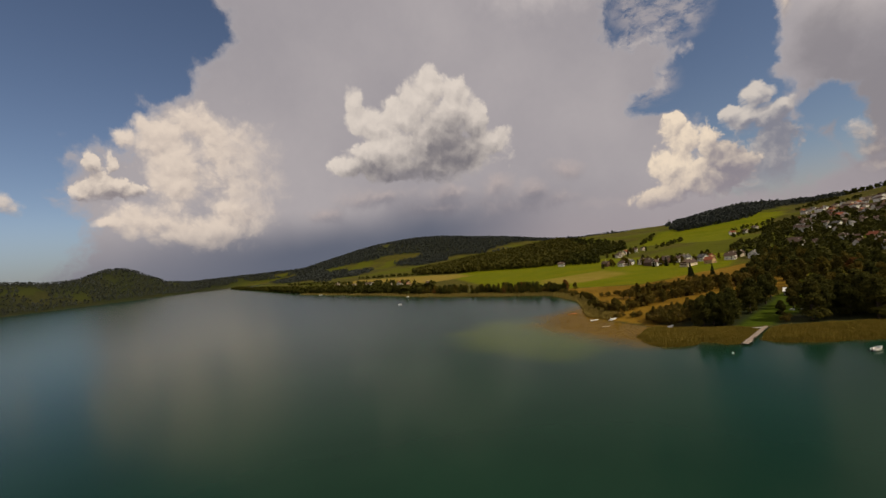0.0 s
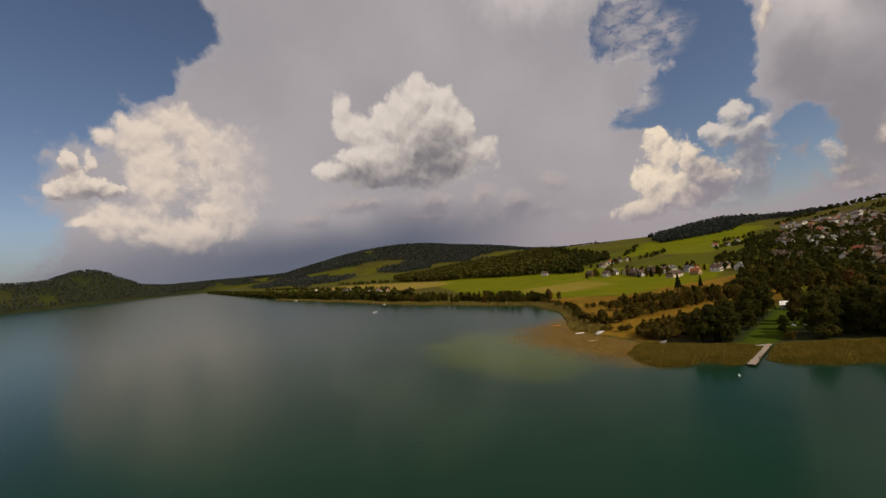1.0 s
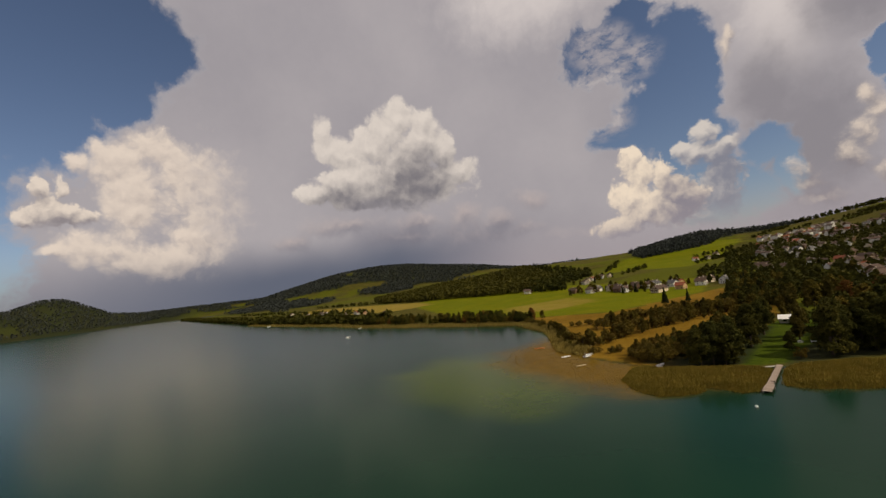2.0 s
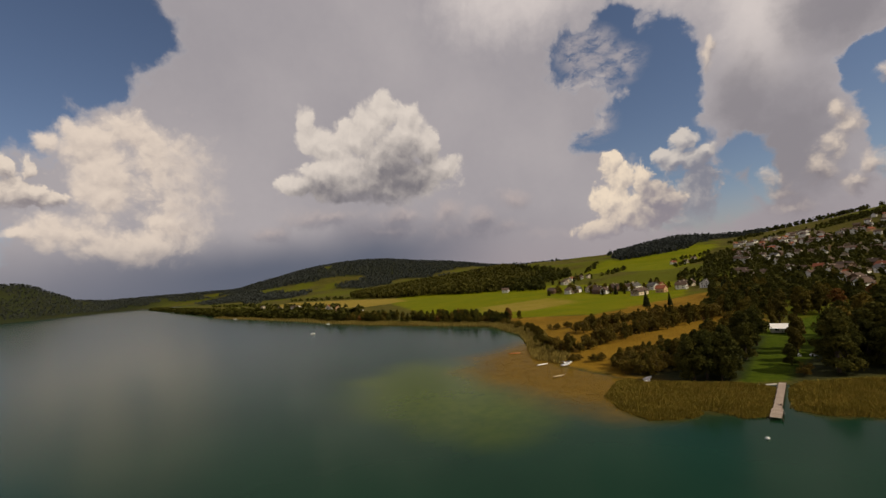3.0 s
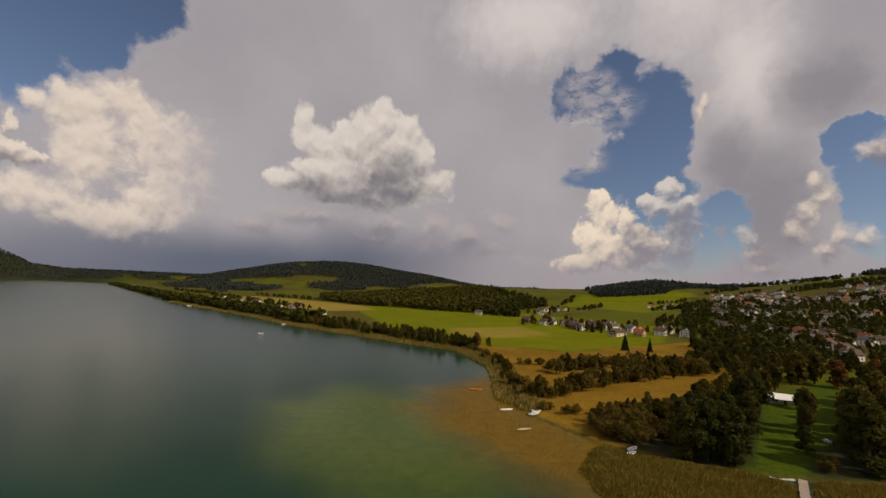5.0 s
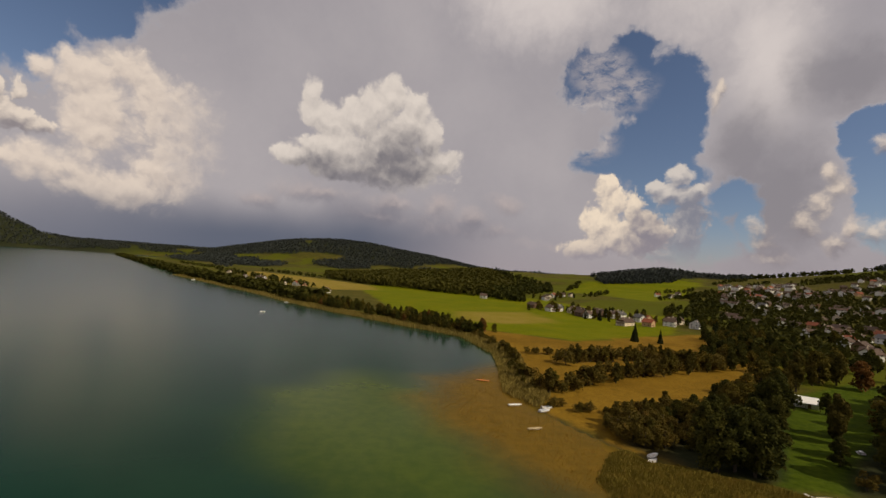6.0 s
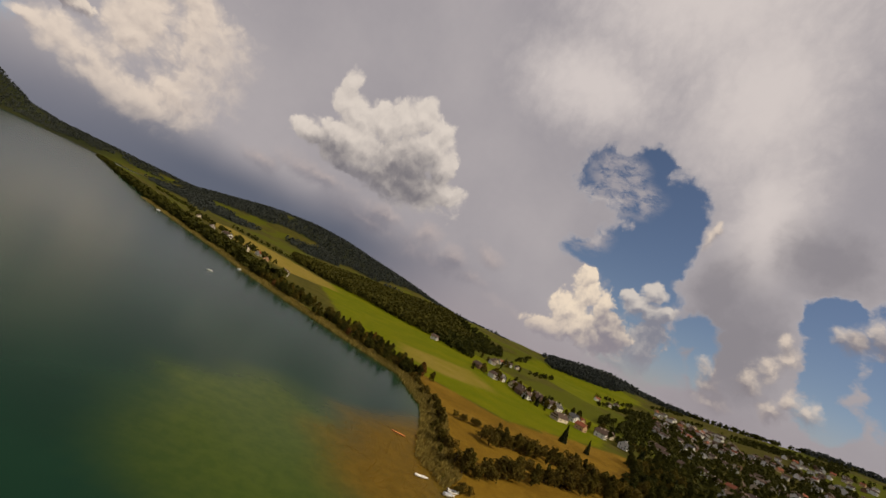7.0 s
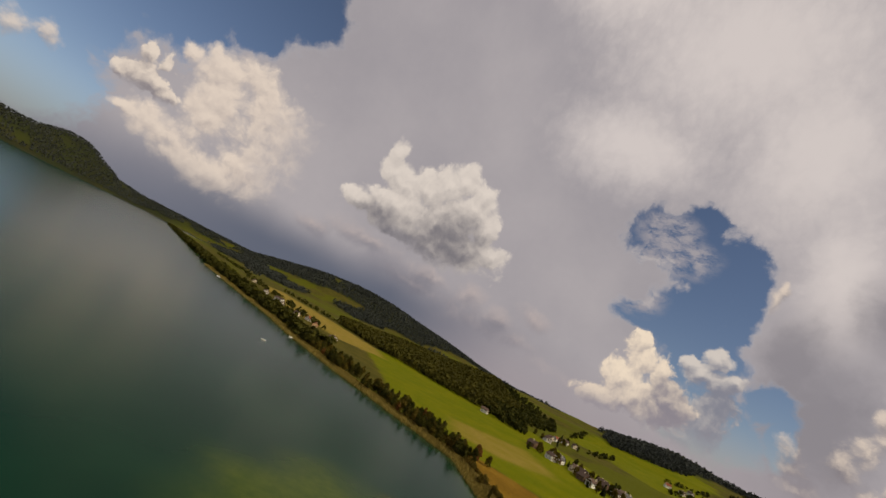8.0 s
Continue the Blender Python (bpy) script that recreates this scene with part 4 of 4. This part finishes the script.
# ---------------------------------------------------------------- boats
HULL_INSIDE = plain("boat_inside", (0.42, 0.40, 0.36), 0.6, 0.2, 0.8)
ORANGE = plain("orange_plastic", (0.55, 0.20, 0.05), 0.45, 0.15, 0.8)
SANDY = plain("sun_bleached_wood", (0.45, 0.36, 0.22), 0.8, 0.3, 0.8)
BLUE_COVER = plain("tarpaulin", (0.50, 0.52, 0.55), 0.6, 0.2, 0.8)


def hull_meshes(long, beam, deep, shell, inside):
    """The shell of an open boat with its rim, and its floor."""
    stations, ribs, v, f = 11, 7, [], []
    for i in range(stations):
        t = i / (stations - 1)
        w = beam / 2 * (min(1, 0.72 + 1.6 * t) if t < 0.45 else max(0.02, 1 - ((t - 0.45) / 0.55) ** 2.2))
        sheer = deep * (1 + 0.35 * t * t)
        for k in range(ribs):
            a = math.pi * k / (ribs - 1)
            v.append((w * math.cos(a), (t - 0.5) * long, sheer - (sheer * math.sin(a) ** 0.7 if 0 < k < ribs - 1 else 0) * (1 - 0.25 * t)))
    for i in range(stations - 1):
        for k in range(ribs - 1):
            a = i * ribs + k
            f.append((a, a + 1, a + ribs + 1, a + ribs))
    f.append(tuple(range(ribs)))
    shell_mesh = mesh_of("hull", v, f, shell, True)
    bm = bmesh.new()
    bm.from_mesh(shell_mesh)
    bmesh.ops.recalc_face_normals(bm, faces=bm.faces)
    bmesh.ops.solidify(bm, geom=bm.faces[:], thickness=0.06)
    bm.to_mesh(shell_mesh)
    bm.free()
    return shell_mesh


def boat(name, x, y, z, turn, long, beam, deep, shell, label, cabin=False, cover=None, tilt=0):
    ob = empty(name, pose(x, y, z, 0, tilt, turn))
    part("hull", hull_meshes(long, beam, deep, shell, HULL_INSIDE), shell, ob)
    part("floor_board", box(bmesh.new(), 0, -0.05 * long, 0.12 * deep, beam * 0.7, long * 0.62, 0.03), HULL_INSIDE, ob)
    for k in (-0.28, 0.02, 0.24):
        part("thwart", box(bmesh.new(), 0, k * long, deep * 0.68, beam * 0.86, 0.24, 0.04, bevel=0.008), SANDY, ob)
    if cabin:
        part("windscreen", box(bmesh.new(), 0, 0.12 * long, deep, beam * 0.7, 0.08, 0.45, Matrix.Rotation(-0.4, 4, "X")), METAL, ob, "raked windscreen")
        part("foredeck", box(bmesh.new(), 0, 0.27 * long, deep * 1.02, beam * 0.72, long * 0.26, 0.06, bevel=0.02), shell, ob)
        engine = part("outboard", box(bmesh.new(), 0, -0.53 * long, deep * 0.3, 0.35, 0.4, 0.9, bevel=0.06), POST, ob, "dark outboard engine")
        part("engine_cowl", box(bmesh.new(), 0, -0.53 * long, deep * 0.3 + 0.9, 0.4, 0.45, 0.22, bevel=0.06), METAL, engine)
    if cover:
        part("cover", box(bmesh.new(), 0, -0.06 * long, deep * 0.98, beam * 0.96, long * 0.72, 0.16, bevel=0.07), cover, ob, "stretched pale tarpaulin")
    return tagged(ob, label, "boat")


boat("rowing_boat", 104.6, 206.6, 0.3, -62, 4.4, 1.4, 0.5, WHITE, "white rowing boat drawn up at the reeds", tilt=8)
boat("rowing_boat", 102.4, 203.6, 0.25, -66, 3.8, 1.3, 0.45, WHITE, "smaller white rowing boat half afloat beside bushes", tilt=-5)
boat("motor_boat", 91.8, 243.0, 0.15, -75, 4.6, 1.9, 0.75, WHITE, "white motor boat moored by the bushes", cabin=True)
boat("motor_boat", 89.6, 240.2, 0.1, -80, 4.0, 1.6, 0.6, WHITE, "white covered boat moored beside another", cover=BLUE_COVER)
boat("rowing_boat", 81.8, 246.2, 0.05, -85, 4.6, 1.4, 0.45, WHITE, "narrow white rowing boat lying in thin reeds")
boat("canoe", 78.5, 277.5, 0.05, 80, 5.6, 1.0, 0.4, ORANGE, "long orange canoe afloat in thin reeds")
boat("punt", 80.4, 224.8, 0.05, -80, 4.6, 1.2, 0.35, SANDY, "flat sandy brown punt among sparse reeds")
boat("motor_boat", 136.0, 139.5, -0.1, -70, 5.2, 1.9, 0.8, WHITE, "white motor boat afloat beyond the reeds", cabin=True)
boat("sailing_dinghy", -52.8, 471.4, -0.08, -70, 4.2, 1.6, 0.7, WHITE, "white boat moored on open water", cover=WHITE)
boat("sailing_dinghy", -250.0, 852.0, -0.1, -60, 6.0, 2.0, 0.95, WHITE, "white boat moored off the wooded shore", cabin=True)
boat("rowing_boat", -52.0, 566.0, 0.0, -40, 5.0, 1.7, 0.6, WHITE, "white boat lying at the reed fringe")
boat("motor_boat", -1480.0, 3050.0, -0.2, 70, 14.0, 4.0, 2.5, WHITE, "large white boat far down the lake", cabin=True)


def buoy(x, y):
    ob = empty("mooring_buoy", pose(x, y, -0.15))
    v, f = [], []
    prof = [(0.02, 0), (0.3, 0.08), (0.42, 0.3), (0.36, 0.5), (0.16, 0.64), (0.05, 0.68)]
    for r, z in prof:
        v += [(r * math.cos(a * 0.5236), r * math.sin(a * 0.5236), z) for a in range(12)]
    for k in range(len(prof) - 1):
        f += [(k * 12 + a, k * 12 + (a + 1) % 12, k * 12 + 12 + (a + 1) % 12, k * 12 + 12 + a) for a in range(12)]
    f.append(tuple(range(60, 72)))
    part("float", mesh_of("float", v, f, WHITE, True), WHITE, ob)
    part("mooring_eye", box(bmesh.new(), 0, 0, 0.66, 0.05, 0.16, 0.14, bevel=0.02), METAL, ob)
    return tagged(ob, "white mooring buoy floating near the jetty", "buoy")


buoy(98.5, 153.5)

# ---------------------------------------------------------------- houses
WALLS = {"white": plain("white_render", (0.74, 0.72, 0.67), 0.85, 0.12, 3.0, each=0.06), "cream": plain("cream_render", (0.62, 0.53, 0.40), 0.85, 0.15, 3.0, each=0.1),
         "wood": plain("brown_boards", (0.14, 0.085, 0.05), 0.85, 0.3, 2.0, each=0.15), "ochre": plain("ochre_render", (0.50, 0.33, 0.18), 0.85, 0.15, 3.0, each=0.1)}
ROOFS = {"brown": plain("brown_tiles", (0.085, 0.056, 0.042), 0.85, 0.35, 2.0, each=0.2), "red": plain("red_tiles", (0.23, 0.072, 0.036), 0.85, 0.3, 2.0, each=0.15),
         "grey": plain("grey_tiles", (0.105, 0.10, 0.098), 0.8, 0.3, 2.0, each=0.2)}
GLASS = plain("window_glass", (0.03, 0.035, 0.04), 0.08, 0.1, 1.0, each=0.2)
FRAME = plain("window_frames", (0.55, 0.50, 0.44), 0.6, 0.1, 1.0)


def gabled(bm, w, l, eave, rise):
    """Walls with two gable ends along y."""
    ring = [(-w / 2, -1.5), (w / 2, -1.5), (w / 2, eave), (0, eave + rise), (-w / 2, eave)]
    a = [bm.verts.new((x, -l / 2, z)) for x, z in ring]
    b = [bm.verts.new((x, l / 2, z)) for x, z in ring]
    bm.faces.new(a[::-1]), bm.faces.new(b)
    for k in range(5):
        bm.faces.new((a[k], a[(k + 1) % 5], b[(k + 1) % 5], b[k]))
    bmesh.ops.recalc_face_normals(bm, faces=bm.faces)
    return bm


def roof_slabs(bm, w, l, eave, rise, over=0.9, thick=0.28):
    """Two pitched slabs that meet at the ridge, with eaves."""
    run = w / 2 + over
    drop = rise * over / (w / 2)
    prof = [(-run, eave - drop), (0, eave + rise), (run, eave - drop), (run, eave - drop + thick), (0, eave + rise + thick * 1.15), (-run, eave - drop + thick)]
    a = [bm.verts.new((x, -l / 2 - over, z + 0.03)) for x, z in prof]
    b = [bm.verts.new((x, l / 2 + over, z + 0.03)) for x, z in prof]
    for k in range(6):
        bm.faces.new((a[k], a[(k + 1) % 6], b[(k + 1) % 6], b[k]))
    for s in (a, b):
        bm.faces.new((s[0], s[1], s[4], s[5])), bm.faces.new((s[1], s[2], s[3], s[4]))
    bmesh.ops.recalc_face_normals(bm, faces=bm.faces)
    return bm


def house(name, m, w, l, eave, rise, wall, roof, label, group, boards=False, rich=True):
    ob = empty(name, m)
    ob.scale = (0.84, 0.84, 0.84)
    part("wall", gabled(bmesh.new(), w, l, eave, rise), WALLS[wall], ob)
    part("roof", roof_slabs(bmesh.new(), w, l, eave, rise), ROOFS[roof], ob)
    part("chimney", box(bmesh.new(), w * 0.15, l * 0.18, eave + rise * 0.55, 0.8, 0.9, rise * 0.45 + 1.2, bevel=0.03), WALLS["cream"], ob)
    storeys = max(1, int(eave / 2.6))
    pane = bpy.data.meshes.new("window")
    bm = bmesh.new()
    box(bm, 0, 0, 0, 0.09, 1.25, 1.4)
    bm.to_mesh(pane), bm.free()
    pane.materials.append(GLASS)
    for s in range(storeys):
        for y in (-l * 0.24, l * 0.24):
            for side in (-1, 1):
                part("window", pane, GLASS, ob, at=pose(side * (w / 2 + 0.01), y, 0.9 + 2.7 * s))
        for x in (-w * 0.25, w * 0.25):
            for side in (-1,):
                part("window", pane, GLASS, ob, at=pose(x, side * (l / 2 + 0.01), 0.9 + 2.7 * s, 0, 0, 90))
    part("door", box(bmesh.new(), 0, -l / 2 - 0.03, 0, 1.1, 0.1, 2.1), WALLS["wood"], ob)
    if boards:
        part("balcony", box(bmesh.new(), 0, -l / 2 - 0.75, 2.6, w * 0.9, 1.5, 0.14), WALLS["wood"], ob, "brown wooden balcony")
        part("balcony_rail", box(bmesh.new(), 0, -l / 2 - 1.46, 2.74, w * 0.9, 0.07, 0.95), WALLS["wood"], ob)
        part("gable_cladding", box(bmesh.new(), 0, -l / 2 - 0.06, eave - 0.3, w * 0.72, 0.1, rise * 0.5), WALLS["wood"], ob)
    return tagged(ob, label, "house", group)


PATTERNS = [
    (10, 12, 5.4, 3.4, "white", "brown", "white two-storey house with brown tiled gable roof", True),
    (9, 11, 5.2, 3.2, "cream", "brown", "cream rendered house with brown tiled gable roof", False),
    (10, 13, 5.4, 3.6, "white", "grey", "white house with grey tiled gable roof", False),
    (9.5, 11, 5.0, 3.4, "ochre", "red", "ochre house with red tiled gable roof", False),
    (11, 13, 5.2, 3.8, "wood", "brown", "dark brown timber house with broad gable roof", True),
    (12, 20, 7.8, 3.0, "white", "brown", "long white three-storey house with low brown roof", False),
    (11, 22, 4.6, 4.2, "cream", "brown", "long farmhouse with a large brown roof", True),
    (10, 12, 5.2, 3.4, "white", "red", "white house with bright red tiled roof", False)]
BUILT = {}


def build_house(kind, x, y, turn, group):
    w, l, eave, rise, wall, roof, label, boards = PATTERNS[kind]
    m = pose(x, y, ground_z(x, y) + 0.2, 0, 0, turn)
    if kind in BUILT:
        ob = copy_thing(BUILT[kind], m)
        return tagged(ob, label, "house", group)
    BUILT[kind] = house("house", m, w, l, eave, rise, wall, roof, label, group, boards)
    return BUILT[kind]


VILLAGE = "houses above the meadow"
for kind, x, y, turn in [(0, 250, 606, 20), (2, 262, 612, -60), (0, 277, 598, 30), (4, 268, 563, 15), (0, 272, 552, -70), (1, 303, 588, 40), (4, 292, 566, 20), (0, 301, 556, 25),
                         (6, 281, 497, -62), (3, 304, 494, 30), (0, 332, 500, 35), (2, 349, 486, -50), (2, 318, 530, 10), (7, 350, 826, -60), (1, 332, 806, 20), (0, 372, 838, 50),
                         (0, 312, 770, 10), (1, 395, 850, 0), (4, 240, 640, 30), (0, 206, 760, 60)]:
    build_house(kind, x, y, turn, VILLAGE)
for x, y in line_of((252, 632), (362, 500), 11, 4.0):
    build_house(int(rng.choice([0, 0, 1, 2, 3, 4])), x, y, rng.choice([25, -60]) + rng.normal(0, 8), VILLAGE)
for kind, x, y, turn in [(5, -168, 940, 60), (0, -152, 905, 20), (1, -110, 840, 50), (7, -92, 860, -30), (0, -30, 725, 40), (3, -70, 800, 10), (0, -215, 1010, 30), (1, -300, 1190, 40)]:
    build_house(kind, x, y, turn, "houses among the shore trees")
town = fill(TOWN, 30)
dist = np.hypot(town[:, 0] - 30, town[:, 1] - 90)
town = town[(within(LAWN, town[:, 0], town[:, 1]) < -25) & (dist > 410) & (town[:, 0] > 350) & (within(MEADOW, town[:, 0], town[:, 1]) < -12)]
far_off = np.hypot(town[:, 0] - 30, town[:, 1] - 90)
town = town[((far_off < 640) | (far_off > 800) | (rng.uniform(0, 1, len(town)) < 0.25)) & (wobble(town[:, 0], town[:, 1], 120, 8) > -0.3) & (town[:, 0] - 30 > 0.885 * (town[:, 1] - 90))]
for x, y in town[np.argsort(np.hypot(town[:, 0] - 30, town[:, 1] - 90))[:250]]:
    build_house(int(rng.choice(8, p=[0.26, 0.16, 0.18, 0.08, 0.14, 0.08, 0.04, 0.06])), x, y, rng.choice([20, 110]) + rng.normal(0, 14), "houses of the hillside town")
for kind, x, y, turn in [(0, 640, 905, 10), (7, 625, 925, 80), (0, 700, 960, 20)]:
    build_house(kind, x, y, turn, "farm on the slope")

# trees between the houses
TOWN_WOOD = []
for x, y in fill(TOWN, 13.2):
    if math.hypot(x - 30, y - 90) < 330 or within(LAWN, x, y) > -20 or within(MEADOW, x, y) > -6:
        continue
    if len(town) and np.min(np.hypot(town[:, 0] - x, town[:, 1] - y)) < 8.8 or within(UPPER, x, y) > -10:
        continue
    away = math.hypot(x - 30, y - 90)
    if wobble(x, y, 60, 3) < (-0.9 if 640 < away < 800 else -0.5) or away > 1200 and wobble(x, y, 170, 6) < 0.3:
        continue
    if x - 30 < 0.8 * (y - 90) and math.hypot(x - 30, y - 90) > 720:
        continue
    if math.hypot(x - 30, y - 90) > 560 or rng.uniform() < 0.75:
        TOWN_WOOD.append((x, y))
        continue
    kind = ("broadleaf", "willow", "spruce", "autumn", "poplar", "shrub")[int(rng.choice(6, p=[0.42, 0.16, 0.16, 0.05, 0.09, 0.12]))]
    plant(kind, x, y, rng.uniform(3, 5) if kind == "shrub" else rng.uniform(6, 10.5), 2, "trees between the houses")
wood("town_trees", np.array(TOWN_WOOD), 5, 12.5, 26, "garden trees and hedges between the town houses", LEAF["broadleaf"], 0.34)
for x, y in np.concatenate([line_of((232, 622), (300, 600), 8, 5), line_of((262, 580), (360, 495), 14, 7), line_of((258, 650), (380, 505), 16, 6), line_of((300, 780), (400, 860), 14, 10), line_of((255, 545), (280, 515), 4, 3)]):
    plant(("broadleaf", "spruce", "willow")[int(rng.integers(0, 3))], x, y, rng.uniform(6, 12), 2, "trees round the village")


# ---------------------------------------------------------------- pavilion on the lawn
def pavilion():
    ob = empty("pavilion", pose(197.5, 247.5, ground_z(197.5, 247.5), 0, 0, -42))
    bm = bmesh.new()
    over = [(-4.6, -2.6, 2.3), (4.6, -2.6, 2.3), (4.6, 2.8, 3.9), (-4.6, 2.8, 3.9)]
    low = [bm.verts.new(p) for p in over]
    high = [bm.verts.new((x, y, z + 0.16)) for x, y, z in over]
    bm.faces.new(low[::-1]), bm.faces.new(high)
    for k in range(4):
        bm.faces.new((low[k], low[(k + 1) % 4], high[(k + 1) % 4], high[k]))
    part("roof", bm, WHITE, ob, "sloping white roof")
    part("wall", box(bmesh.new(), 0, 1.6, -0.1, 8.6, 2.0, 3.3), WALLS["white"], ob)
    for x in (-4.2, 0, 4.2):
        part("post", box(bmesh.new(), x, -2.3, -0.1, 0.14, 0.14, 2.5), POST, ob)
    part("door", box(bmesh.new(), 1.5, 0.57, 0, 1.0, 0.08, 2.05), WALLS["wood"], ob)
    part("window", box(bmesh.new(), -1.8, 0.57, 1.0, 1.6, 0.08, 1.0), GLASS, ob)
    return tagged(ob, "white pavilion with sloping roof beside the lawn", "pavilion")


pavilion()


def garden_table(x, y, turn):
    ob = empty("garden_table", pose(x, y, ground_z(x, y), 0, 0, turn))
    part("tabletop", box(bmesh.new(), 0, 0, 0.72, 1.8, 0.8, 0.05, bevel=0.01), WHITE, ob)
    for sx in (-0.7, 0.7):
        part("leg", box(bmesh.new(), sx, 0, 0, 0.08, 0.6, 0.72), WHITE, ob)
    for sy in (-0.75, 0.75):
        seat = part("bench", box(bmesh.new(), 0, sy, 0.42, 1.8, 0.3, 0.05, bevel=0.01), WHITE, ob)
        part("support", box(bmesh.new(), 0, sy, 0, 1.4, 0.06, 0.42), WHITE, seat)
    return tagged(ob, "white garden table with benches on the lawn", "table", "tables on the lawn")


for x, y, turn in [(166, 210, 20), (170, 208, 60)]:
    garden_table(x, y, turn)
